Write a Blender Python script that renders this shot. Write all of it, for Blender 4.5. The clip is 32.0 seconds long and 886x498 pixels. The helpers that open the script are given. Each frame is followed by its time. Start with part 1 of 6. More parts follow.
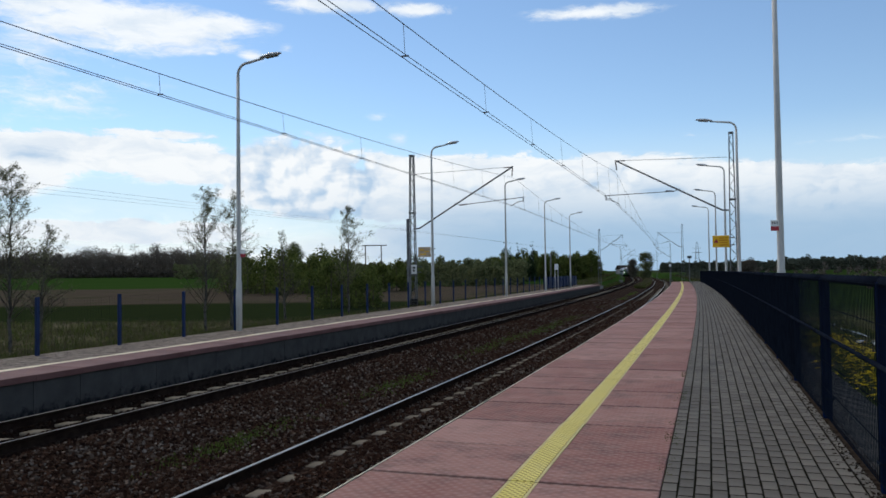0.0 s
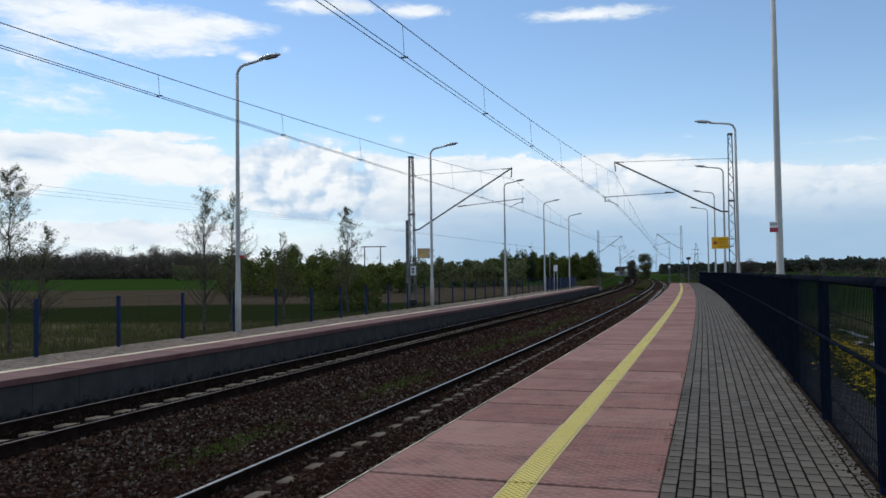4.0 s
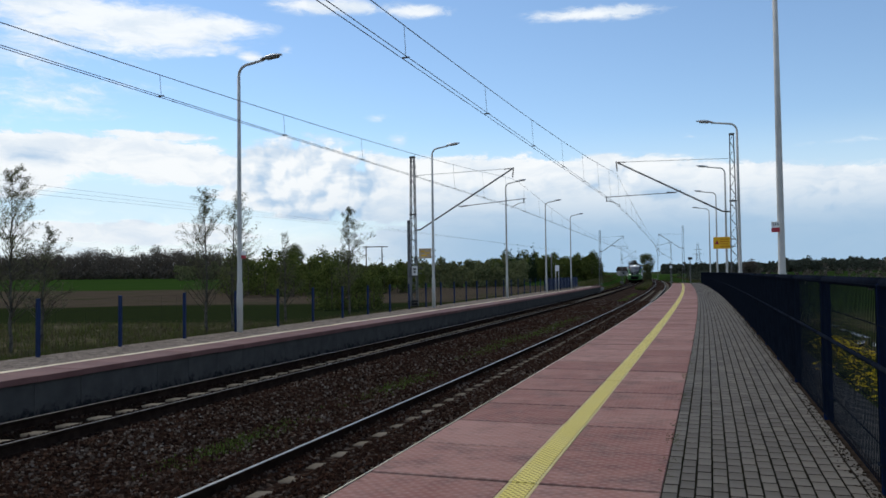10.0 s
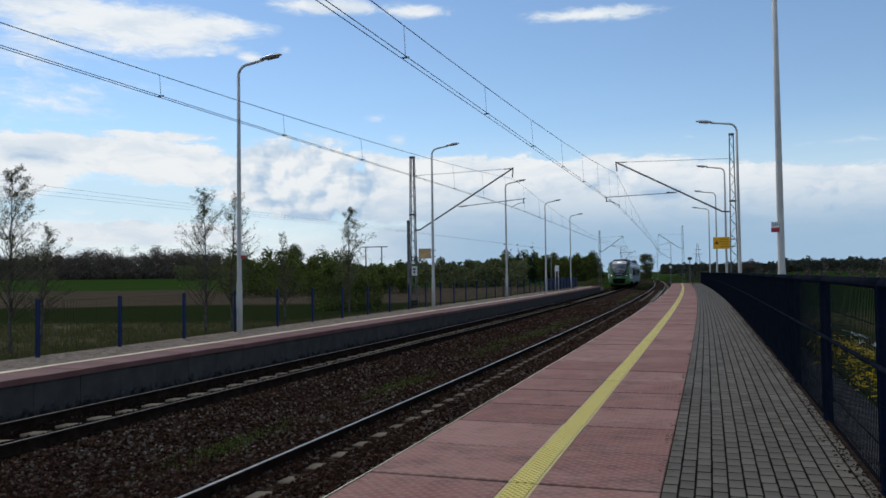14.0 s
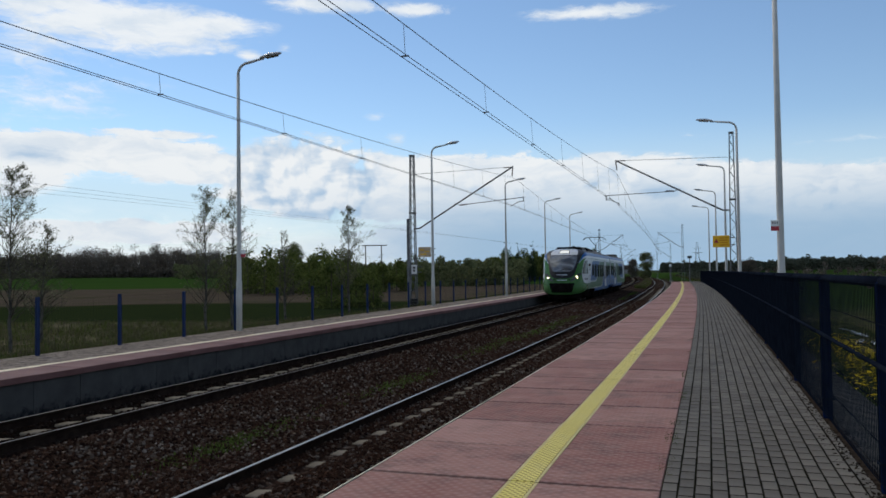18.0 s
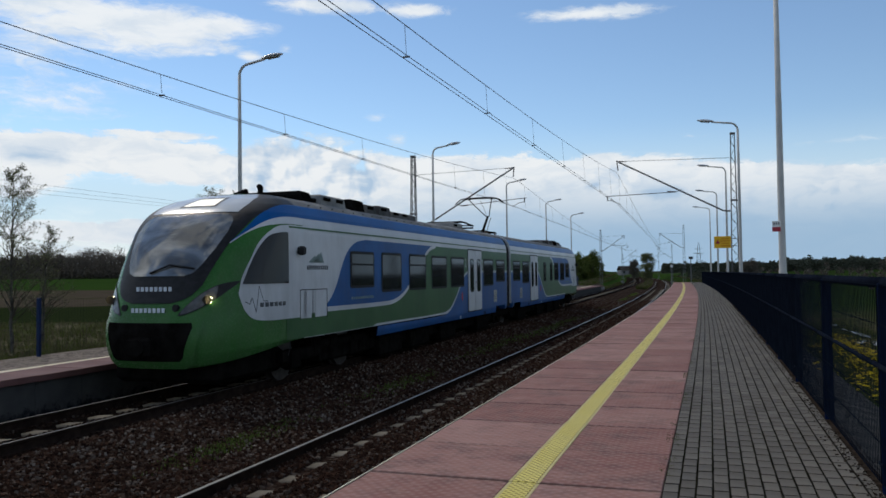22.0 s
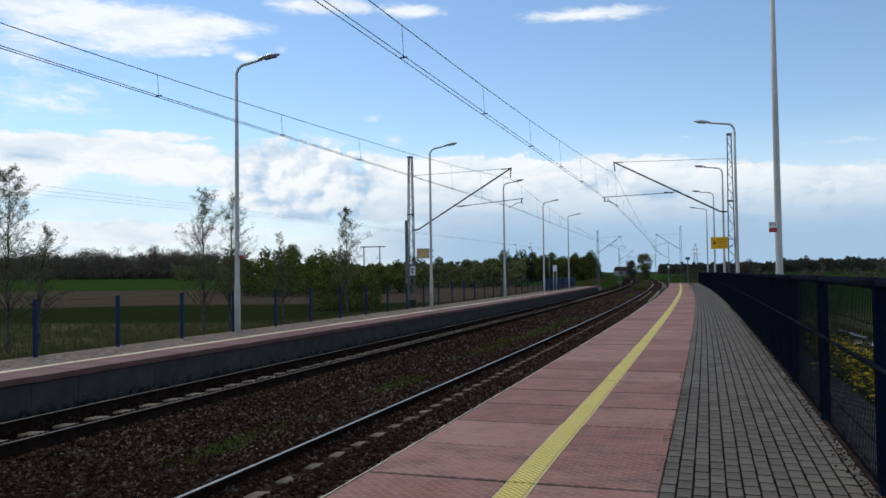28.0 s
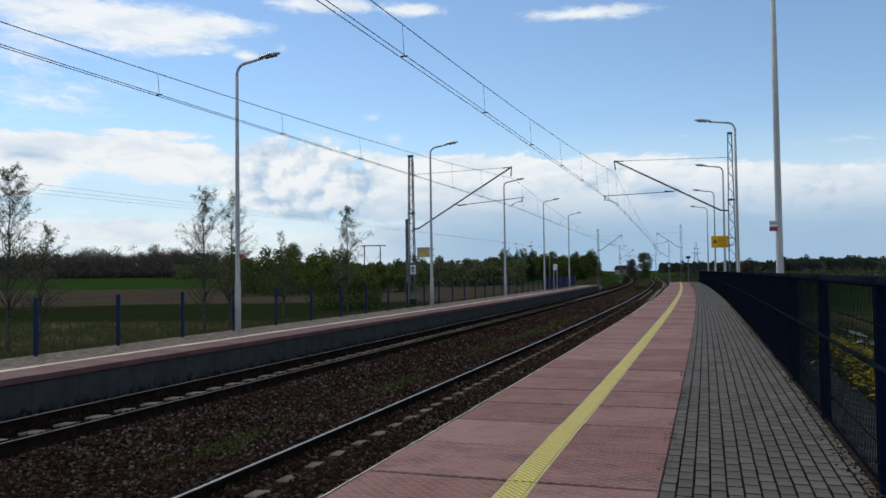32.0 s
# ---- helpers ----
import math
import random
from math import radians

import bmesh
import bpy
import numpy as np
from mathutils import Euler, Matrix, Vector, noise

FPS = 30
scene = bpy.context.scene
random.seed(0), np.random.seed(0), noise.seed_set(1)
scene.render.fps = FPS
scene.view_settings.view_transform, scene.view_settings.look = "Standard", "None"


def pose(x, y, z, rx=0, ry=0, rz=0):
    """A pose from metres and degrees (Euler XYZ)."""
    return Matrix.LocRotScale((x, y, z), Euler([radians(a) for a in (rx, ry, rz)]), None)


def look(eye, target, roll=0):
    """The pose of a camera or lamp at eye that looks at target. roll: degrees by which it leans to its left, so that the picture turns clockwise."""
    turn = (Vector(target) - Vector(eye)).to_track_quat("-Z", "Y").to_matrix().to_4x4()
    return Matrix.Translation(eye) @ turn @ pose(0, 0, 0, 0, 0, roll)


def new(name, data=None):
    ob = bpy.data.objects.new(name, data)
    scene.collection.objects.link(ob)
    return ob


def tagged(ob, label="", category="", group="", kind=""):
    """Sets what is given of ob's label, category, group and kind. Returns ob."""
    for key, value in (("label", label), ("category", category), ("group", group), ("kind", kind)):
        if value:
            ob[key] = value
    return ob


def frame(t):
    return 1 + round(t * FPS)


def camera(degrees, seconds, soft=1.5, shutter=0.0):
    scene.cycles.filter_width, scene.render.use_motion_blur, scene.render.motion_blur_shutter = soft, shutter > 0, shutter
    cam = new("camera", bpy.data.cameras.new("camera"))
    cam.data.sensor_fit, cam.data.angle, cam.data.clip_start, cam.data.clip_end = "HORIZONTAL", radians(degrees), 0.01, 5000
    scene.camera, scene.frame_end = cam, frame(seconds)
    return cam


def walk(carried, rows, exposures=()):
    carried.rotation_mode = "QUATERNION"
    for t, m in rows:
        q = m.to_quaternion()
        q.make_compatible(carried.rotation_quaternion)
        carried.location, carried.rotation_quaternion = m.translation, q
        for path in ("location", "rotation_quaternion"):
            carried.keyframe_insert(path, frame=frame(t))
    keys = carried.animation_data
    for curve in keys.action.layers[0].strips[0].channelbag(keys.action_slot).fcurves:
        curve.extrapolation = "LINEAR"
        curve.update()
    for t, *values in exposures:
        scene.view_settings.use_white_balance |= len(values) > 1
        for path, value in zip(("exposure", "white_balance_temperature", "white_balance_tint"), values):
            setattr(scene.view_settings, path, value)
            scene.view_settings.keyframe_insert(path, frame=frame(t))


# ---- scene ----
# One plan for all: the origin is on the platform under the camera, y runs along the track, z = 0 is the platform's top.
# s is the way along the track, off the distance to the right of the line through the origin.
BENDS_AT = (-60, 0, 40, 80, 120, 170, 250, 450)
BENDS = (0.00048, 0.00048, 0.00052, 0.00042, 0.00043, 0.00051, 0.00038, 0.00037)
S_ALL = np.arange(-140.0, 900.0, 0.5)
_k = np.interp(S_ALL, BENDS_AT, BENDS)
_th = np.concatenate([[0], np.cumsum((_k[1:] + _k[:-1]) * 0.25)])
_th -= np.interp(0, S_ALL, _th)
_cx = np.concatenate([[0], np.cumsum(-(np.sin(_th[1:]) + np.sin(_th[:-1])) * 0.25)])
_cy = np.concatenate([[0], np.cumsum((np.cos(_th[1:]) + np.cos(_th[:-1])) * 0.25)])
_cx -= np.interp(0, S_ALL, _cx)
_cy -= np.interp(0, S_ALL, _cy)


def turn(s):
    return float(np.interp(s, S_ALL, _th))


def at(s, off, z=0.0):
    a = turn(s)
    return Vector((float(np.interp(s, S_ALL, _cx)) + off * math.cos(a), float(np.interp(s, S_ALL, _cy)) + off * math.sin(a), z))


def stand(s, off, z=0.0, rz=0.0):
    """The pose of a thing that stands by the track: its x points away from the track's inner side, its y along the track."""
    return Matrix.Translation(at(s, off, z)) @ Matrix.Rotation(turn(s) + radians(rz), 4, "Z")


NEAR, FAR = -3.797, -8.282          # the middle lines of the two tracks
RAIL_N, RAIL_F = -0.635, -0.587     # the rails' mean height
CANT = 0.085
FAR_TOP = -0.20                     # the far platform's top

# ---- camera ----
cam = camera(58.46, 32.0, soft=1.6)


def aim(dx, dy):
    """The hand-held tripod's small sway: the picture is shifted by dx, dy."""
    head, tilt = radians(-18.704) - dx / 1401 / math.cos(radians(2)), radians(1.784) + dy / 1401
    eye = Vector((0, 0, 1.28))
    way = Vector((math.sin(head) * math.cos(tilt), math.cos(head) * math.cos(tilt), math.sin(tilt)))
    return look(eye, eye + way, -0.744)


walk(cam, [(t, aim(dx, dy)) for t, dx, dy in (
    (0, 0.0, 0.0), (0.5, -0.2, -0.5), (1, -1.5, 0.9), (1.5, -2.7, 2.4), (2, -4.6, 3.1), (2.5, -3.9, 2.2), (3, -2.4, 2.0), (3.5, -2.2, 2.5),
    (5.5, 2.2, 1.5), (6, 2.6, 1.5), (6.5, 2.9, 1.5), (7, 3.2, 1.5), (7.5, 2.9, 1.5), (8, 2.7, 1.4), (8.5, 3.2, 1.5), (9, 2.6, 1.5), (9.5, 1.7, 1.7),
    (10, 1.2, 2.5), (10.5, 1.4, 1.5), (11, 1.2, 1.5), (11.5, 0.8, 2.4), (12, 1.7, 1.5), (12.5, 1.2, 2.4), (13, 0.5, 2.4), (13.5, 1.2, 1.9),
    (14, 0.7, 2.7), (14.5, -0.2, 2.9), (16.5, -3.2, 1.4), (17, -4.2, 1.0), (17.5, -1.5, 1.2), (18, 0.3, 0.0), (18.5, 1.0, 0.0), (19, 0.2, 1.4),
    (19.5, 0.0, 1.5), (20, 1.7, 1.5), (20.5, 3.6, 0.5), (21, 3.4, 1.0), (21.5, 2.2, 1.5), (22, 2.4, 1.4), (22.5, 2.9, 1.5), (23, 3.2, 0.2),
    (23.5, 2.9, 0.8), (24, 3.1, 1.5), (24.5, 2.9, 1.5), (25, 1.5, 2.2), (25.5, 1.0, 1.9), (27.5, -1.2, 2.4), (28, -2.7, 2.5), (28.5, -4.1, 2.0),
    (29, -1.7, 1.5), (29.5, 0.2, 0.0), (30, 0.2, 0.2), (30.5, -2.2, 1.5), (31, -1.0, 0.2), (31.5, -2.1, 0.2), (32, -1.9, 0.5))],
    exposures=[(t, e, 6300, 8) for t, e in ((0, 0.04), (8, 0.05), (12, 0.04), (13, -0.07), (14, -0.09), (18, -0.09), (20, -0.09), (22, -0.11), (23, 0.08), (24, 0.13), (25.5, 0.12), (27.5, 0.06), (31, 0.05), (32, -0.04))])

# ---- light: a bright sky with the sun veiled by cloud, ahead and to the left ----
SUN_EL, SUN_AZ = 46.0, -62.0        # degrees; the azimuth from +y, to the right
world = bpy.data.worlds.new("world")
scene.world = world
world.use_nodes = True
_wn = world.node_tree
_sky = _wn.nodes.new("ShaderNodeTexSky")
_sky.sky_type, _sky.sun_disc = "NISHITA", False
_sky.sun_elevation, _sky.sun_rotation = radians(SUN_EL), radians(SUN_AZ)
_sky.altitude, _sky.air_density, _sky.dust_density, _sky.ozone_density = 150, 1.0, 0.0, 2.2
_bg = _wn.nodes["Background"]
_bg.inputs["Strength"].default_value = 0.13
_wn.links.new(_sky.outputs["Color"], _bg.inputs["Color"])

sun = new("sun", bpy.data.lights.new("sun", "SUN"))
sun.data.energy, sun.data.angle, sun.data.color = 2.5, radians(7), (1.0, 0.88, 0.74)
sun.rotation_mode = "QUATERNION"
sun.rotation_quaternion = Vector((-math.sin(radians(SUN_AZ)) * math.cos(radians(SUN_EL)), -math.cos(radians(SUN_AZ)) * math.cos(radians(SUN_EL)),
                                  -math.sin(radians(SUN_EL)))).to_track_quat("-Z", "Y")
scene.view_settings.exposure = 0.0


# ---- materials ----
class Nodes:
    """A short hand for node materials."""

    def __init__(self, name):
        self.mat = bpy.data.materials.new(name)
        self.mat.use_nodes = True
        self.t = self.mat.node_tree
        self.bsdf = self.t.nodes["Principled BSDF"]
        self.out = self.t.nodes["Material Output"]

    def add(self, kind, ins=None, **props):
        n = self.t.nodes.new("ShaderNode" + kind)
        for k, v in props.items():
            setattr(n, k, v)
        for k, v in (ins or {}).items():
            self.put(n.inputs[k], v)
        return n

    def put(self, socket, v):
        if isinstance(v, bpy.types.NodeSocket):
            self.t.links.new(v, socket)
        else:
            socket.default_value = v

    def math(self, op, a, b=0.0, c=0.0, clamp=False):
        n = self.add("Math", operation=op, use_clamp=clamp)
        for i, v in enumerate((a, b, c)):
            self.put(n.inputs[i], v)
        return n.outputs[0]

    def mix(self, f, a, b, blend="MIX"):
        n = self.add("Mix", data_type="RGBA", blend_type=blend)
        self.put(n.inputs[0], f), self.put(n.inputs[6], a), self.put(n.inputs[7], b)
        return n.outputs[2]

    def coords(self, what="Object"):
        return self.add("TexCoord").outputs[what]

    def noise(self, scale, detail=4.0, rough=0.6, vec=None, dist=0.0):
        n = self.add("TexNoise", {"Scale": scale, "Detail": detail, "Roughness": rough, "Distortion": dist})
        self.put(n.inputs["Vector"], vec if vec is not None else self.coords())
        return n.outputs["Fac"]

    def ramp(self, f, *stops):
        n = self.add("ValToRGB", {"Fac": f})
        while len(n.color_ramp.elements) < len(stops):
            n.color_ramp.elements.new(0.5)
        for e, (p, c) in zip(n.color_ramp.elements, stops):
            e.position, e.color = p, (*c, 1) if len(c) == 3 else c
        return n.outputs["Color"]

    def step(self, f, a, b):
        return self.add("MapRange", {0: f, 1: a, 2: b, 3: 0.0, 4: 1.0}, interpolation_type="SMOOTHSTEP").outputs[0]

    def bump(self, h, strength, distance):
        self.put(self.bsdf.inputs["Normal"], self.add("Bump", {"Height": h, "Strength": strength, "Distance": distance}).outputs[0])

    def set(self, **v):
        names = {"color": "Base Color", "rough": "Roughness", "metal": "Metallic", "alpha": "Alpha", "spec": "Specular IOR Level", "coat": "Coat Weight"}
        for k, x in v.items():
            self.put(self.bsdf.inputs[names[k]], x)
        return self.mat


def grey(v):
    return (v, v, v, 1)


def surface(name, dark, light, scale=8.0, rough=0.7, metal=0.0, fine=90.0, bump=0.2, dist=0.004, stains=0.35, spec=0.18, random_piece=0.0):
    """A worn surface: two tones in large soft patches, fine grain and light relief."""
    n = Nodes(name)
    big, small = n.noise(scale, 5), n.noise(fine, 3)
    f = n.math("ADD", n.math("MULTIPLY", big, 1.0 - stains * 0.5), n.math("MULTIPLY", small, stains * 0.5))
    f = n.step(f, 0.3, 0.7)
    if random_piece:
        r = n.add("ObjectInfo").outputs["Random"]
        f = n.math("ADD", n.math("MULTIPLY", f, 1 - random_piece), n.math("MULTIPLY", r, random_piece), clamp=True)
    n.set(color=n.mix(f, (*dark, 1), (*light, 1)), metal=metal, spec=0.0 if rough > 0.84 else spec)
    n.set(rough=n.math("ADD", n.math("MULTIPLY", small, 0.2), rough - 0.1))
    if bump:
        n.bump(n.math("ADD", small, n.math("MULTIPLY", big, 0.6)), bump, dist)
    return n.mat


def glow(name, color, strength):
    n = Nodes(name)
    n.set(color=(*color, 1))
    n.put(n.bsdf.inputs["Emission Color"], (*color, 1))
    n.put(n.bsdf.inputs["Emission Strength"], strength)
    return n.mat


M_CONC = surface("concrete", (0.14, 0.14, 0.145), (0.26, 0.26, 0.26), 1.3, 0.85, fine=60, bump=0.35)
M_SLEEPER = surface("sleeper_concrete", (0.095, 0.082, 0.063), (0.215, 0.188, 0.150), 3.0, 0.85, fine=70, bump=0.3, random_piece=0.3)
M_RAIL = surface("rusty_rail", (0.012, 0.008, 0.007), (0.028, 0.020, 0.016), 6, 0.88, fine=120, bump=0.25)
M_HEAD = surface("polished_rail_head", (0.28, 0.26, 0.23), (0.43, 0.395, 0.35), 3, 0.40, 0.9, bump=0.05)
M_HEAD_DULL = surface("dull_rail_head", (0.07, 0.062, 0.055), (0.12, 0.108, 0.10), 3, 0.6, 0.1, bump=0.05)
M_GALV = surface("galvanised_steel", (0.40, 0.41, 0.43), (0.55, 0.56, 0.57), 3, 0.5, 0.55, bump=0.08)
M_LATTICE = surface("dull_steel", (0.10, 0.10, 0.105), (0.19, 0.19, 0.19), 4, 0.65, 0.4, bump=0.1)
M_POST = surface("lamp_post_paint", (0.40, 0.40, 0.39), (0.51, 0.50, 0.48), 2.5, 0.6, bump=0.08)
M_WIRE = surface("wire_copper", (0.09, 0.09, 0.095), (0.17, 0.17, 0.18), 3, 0.6, 0.3, bump=0.0)
M_INSUL = surface("insulator_glaze", (0.06, 0.035, 0.03), (0.10, 0.06, 0.05), 8, 0.3, bump=0.0)
M_BLUE = surface("blue_fence_paint", (0.004, 0.013, 0.052), (0.007, 0.022, 0.080), 5, 0.6, bump=0.06)
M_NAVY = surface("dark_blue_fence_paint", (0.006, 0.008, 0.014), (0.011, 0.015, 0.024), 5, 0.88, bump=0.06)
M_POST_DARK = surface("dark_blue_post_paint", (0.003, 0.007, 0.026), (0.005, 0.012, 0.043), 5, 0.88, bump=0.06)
M_KERB = surface("kerb_concrete", (0.025, 0.020, 0.017), (0.075, 0.062, 0.053), 5, 0.9, bump=0.4)
M_SLOPE = surface("weathered_slope_concrete", (0.045, 0.045, 0.044), (0.105, 0.104, 0.10), 2.0, 0.9, bump=0.3)
M_DIRT = surface("brown_dirt", (0.012, 0.009, 0.007), (0.040, 0.030, 0.023), 14, 0.95, fine=60, bump=0.9, dist=0.01)
M_BLACK = surface("black_plastic", (0.008, 0.008, 0.009), (0.018, 0.018, 0.02), 9, 0.5, bump=0.04)
M_WHITE = surface("white_sign_paint", (0.66, 0.66, 0.66), (0.78, 0.78, 0.78), 4, 0.5, bump=0.03)
M_RED = surface("red_sign_paint", (0.30, 0.03, 0.05), (0.42, 0.05, 0.07), 4, 0.5, bump=0.03)
M_YELLOW = surface("yellow_sign_paint", (0.72, 0.40, 0.015), (0.85, 0.50, 0.03), 4, 0.5, bump=0.03)
M_TAN = surface("faded_board", (0.42, 0.30, 0.20), (0.60, 0.47, 0.33), 5, 0.7, bump=0.05)
M_BARK = surface("bark", (0.045, 0.036, 0.028), (0.11, 0.095, 0.08), 9, 0.9, bump=0.5, dist=0.01)
M_BIRCH = surface("birch_bark", (0.03, 0.027, 0.024), (0.13, 0.12, 0.105), 5, 0.85, bump=0.4, dist=0.006)


def leaf_material(name, dark, light):
    n = Nodes(name)
    r = n.add("NewGeometry").outputs["Random Per Island"]
    n.set(color=n.mix(r, (*dark, 1), (*light, 1)), rough=0.6, spec=0.0)
    tr = n.add("BsdfTranslucent", {"Color": n.mix(r, (*[v * 1.3 for v in dark], 1), (*[v * 1.4 for v in light], 1))})
    sh = n.add("MixShader", {0: 0.3, 1: n.bsdf.outputs[0], 2: tr.outputs[0]})
    n.t.links.new(sh.outputs[0], n.out.inputs["Surface"])
    return n.mat


M_LEAF = leaf_material("spring_leaves", (0.034, 0.049, 0.013), (0.124, 0.146, 0.042))
M_LEAF_DARK = leaf_material("dark_leaves", (0.058, 0.070, 0.034), (0.165, 0.176, 0.086))
M_LEAF_FAR = leaf_material("far_leaves", (0.048, 0.056, 0.042), (0.096, 0.106, 0.078))
M_LEAF_BARE = leaf_material("budding_twigs", (0.052, 0.046, 0.039), (0.135, 0.120, 0.100))
M_BIRCH_LEAF = leaf_material("birch_leaves", (0.050, 0.056, 0.030), (0.150, 0.150, 0.088))
M_CONIFER = leaf_material("needles", (0.010, 0.020, 0.011), (0.028, 0.045, 0.022))
M_GRASS = leaf_material("grass_blades", (0.024, 0.038, 0.008), (0.075, 0.092, 0.024))
M_WEED = leaf_material("weed_leaves", (0.036, 0.060, 0.011), (0.092, 0.132, 0.030))
M_DRY = leaf_material("dry_grass", (0.046, 0.039, 0.024), (0.105, 0.090, 0.056))
M_FLOWER = leaf_material("yellow_flowers", (0.55, 0.42, 0.01), (0.75, 0.58, 0.02))


def red_slab():
    n = Nodes("red_slab")
    r = n.add("ObjectInfo").outputs["Random"]
    p = n.add("VectorMath", {0: n.coords(), 1: n.add("CombineXYZ", {0: n.math("MULTIPLY", r, 37.0)}).outputs[0]}, operation="ADD").outputs[0]
    big, mid = n.noise(1.6, 6, 0.65, p), n.noise(14, 4, 0.6, p)
    base = n.mix(n.step(n.math("ADD", n.math("MULTIPLY", big, 0.6), n.math("MULTIPLY", r, 0.28)), 0.25, 0.7), (0.190, 0.078, 0.063, 1), (0.315, 0.176, 0.147, 1))
    base = n.mix(n.math("MULTIPLY", n.step(mid, 0.52, 0.75), 0.5), base, (0.27, 0.19, 0.17, 1))
    base = n.mix(n.math("MULTIPLY", n.step(n.noise(2.3, 6, 0.75, p), 0.46, 0.68), 0.75), base, (0.105, 0.062, 0.054, 1))
    wide = n.add("VectorMath", {0: p, 1: (1.2, 16.0, 1.0)}, operation="MULTIPLY").outputs[0]
    base = n.mix(n.math("MULTIPLY", n.step(n.noise(1.6, 6, 0.7, wide), 0.50, 0.72), 0.45), base, (0.42, 0.29, 0.25, 1))
    base = n.mix(n.math("MULTIPLY", n.step(n.noise(2.3, 6, 0.7, wide), 0.58, 0.75), 0.5), base, (0.11, 0.055, 0.045, 1))
    ly = n.math("ABSOLUTE", n.add("SeparateXYZ", {0: n.coords()}).outputs[1])
    rim = n.math("MULTIPLY", n.step(n.math("ADD", ly, n.math("MULTIPLY", n.noise(9, 4, 0.7, p), 0.07)), 0.475, 0.515), 0.6)
    edged = n.mix(rim, base, (0.07, 0.05, 0.045, 1))
    w1 = n.add("TexWave", {"Vector": p, "Scale": 7.5, "Distortion": 0.0}, wave_type="BANDS", bands_direction="DIAGONAL").outputs["Fac"]
    xyz = n.add("SeparateXYZ", {0: p})
    q = n.add("CombineXYZ", {0: n.math("MULTIPLY", xyz.outputs[0], -1.0), 1: xyz.outputs[1]}).outputs[0]
    w2 = n.add("TexWave", {"Vector": q, "Scale": 7.5, "Distortion": 0.0}, wave_type="BANDS", bands_direction="DIAGONAL").outputs["Fac"]
    knob = n.math("MULTIPLY", w1, w2)
    n.set(color=n.mix(n.math("MULTIPLY", knob, 0.40), edged, (0.35, 0.235, 0.208, 1)), rough=0.78, spec=0.12)
    n.bump(n.math("ADD", knob, n.math("MULTIPLY", mid, 0.5)), 0.5, 0.004)
    return n.mat


def yellow_tile():
    n = Nodes("yellow_tactile")
    p = n.coords()
    xyz = n.add("SeparateXYZ", {0: p})
    a = n.math("SINE", n.math("MULTIPLY", xyz.outputs[0], 2 * math.pi / 0.046))
    b = n.math("SINE", n.math("MULTIPLY", xyz.outputs[1], 2 * math.pi / 0.055))
    gap = n.step(n.math("MULTIPLY", a, b), 0.05, 0.35)
    dirt = n.step(n.noise(4, 6, 0.7), 0.45, 0.75)
    c = n.mix(n.noise(1.2, 4), (0.56, 0.46, 0.09, 1), (0.72, 0.62, 0.18, 1))
    c = n.mix(n.math("MULTIPLY", dirt, 0.3), c, (0.36, 0.31, 0.16, 1))
    n.set(color=n.mix(n.math("MULTIPLY", gap, 0.85), c, (0.20, 0.15, 0.025, 1)), rough=0.65, spec=0.25)
    n.bump(n.math("SUBTRACT", 1.0, gap), 0.6, 0.005)
    return n.mat


M_SLAB, M_TILE = red_slab(), yellow_tile()
M_TILE_RIM = surface("tile_rim", (0.42, 0.36, 0.15), (0.56, 0.48, 0.24), 4, 0.7, bump=0.1)
M_TILE_EDGE = surface("tile_border", (0.50, 0.46, 0.34), (0.64, 0.60, 0.48), 4, 0.7, bump=0.1)
M_PAVER = surface("paver_concrete", (0.068, 0.060, 0.050), (0.150, 0.133, 0.111), 2.2, 0.78, spec=0.12, fine=110, bump=0.4, dist=0.003, random_piece=0.45)
M_JOINT = surface("paver_joint", (0.006, 0.006, 0.005), (0.018, 0.016, 0.012), 12, 0.95, bump=0.3)


# soil: how much near-black is mixed over the stones, in noisy patches
def ballast_material(name, soil):
    n = Nodes(name)
    r = n.add("NewGeometry").outputs["Random Per Island"]
    c = n.ramp(r, (0.0, (0.010, 0.005, 0.004)), (0.40, (0.032, 0.016, 0.010)), (0.72, (0.066, 0.038, 0.026)), (0.90, (0.125, 0.098, 0.078)), (1.0, (0.22, 0.19, 0.165)))
    c = n.mix(n.step(n.noise(0.45, 4), 0.40, 0.62), c, n.mix(0.55, c, (0.045, 0.022, 0.014, 1)))
    c = n.mix(n.math("MULTIPLY", n.noise(60, 3), 0.35), c, (0.03, 0.022, 0.018, 1))
    n.set(color=n.mix(n.math("MULTIPLY", n.step(n.noise(3.0, 5, 0.7), 0.15, 0.6), soil), c, (0.008, 0.006, 0.005, 1)), rough=0.85, spec=0.0)
    n.bump(n.noise(90, 3), 0.3, 0.004)
    return n.mat


def ballast_bed():
    n = Nodes("ballast_bed")
    v = n.add("TexVoronoi", {"Vector": n.coords(), "Scale": 17.0, "Randomness": 1.0})
    c = n.ramp(n.add("SeparateColor", {0: v.outputs["Color"]}).outputs[0], (0.0, (0.018, 0.010, 0.007)), (0.5, (0.042, 0.026, 0.019)), (0.8, (0.075, 0.054, 0.043)), (1.0, (0.14, 0.12, 0.105)))
    c = n.mix(n.step(v.outputs["Distance"], 0.02, 0.05), c, n.mix(0.5, c, (0.008, 0.006, 0.005, 1)))
    n.set(color=c, rough=0.9, spec=0.0)
    n.bump(n.math("SUBTRACT", 1.0, v.outputs["Distance"]), 1.0, 0.03)
    return n.mat


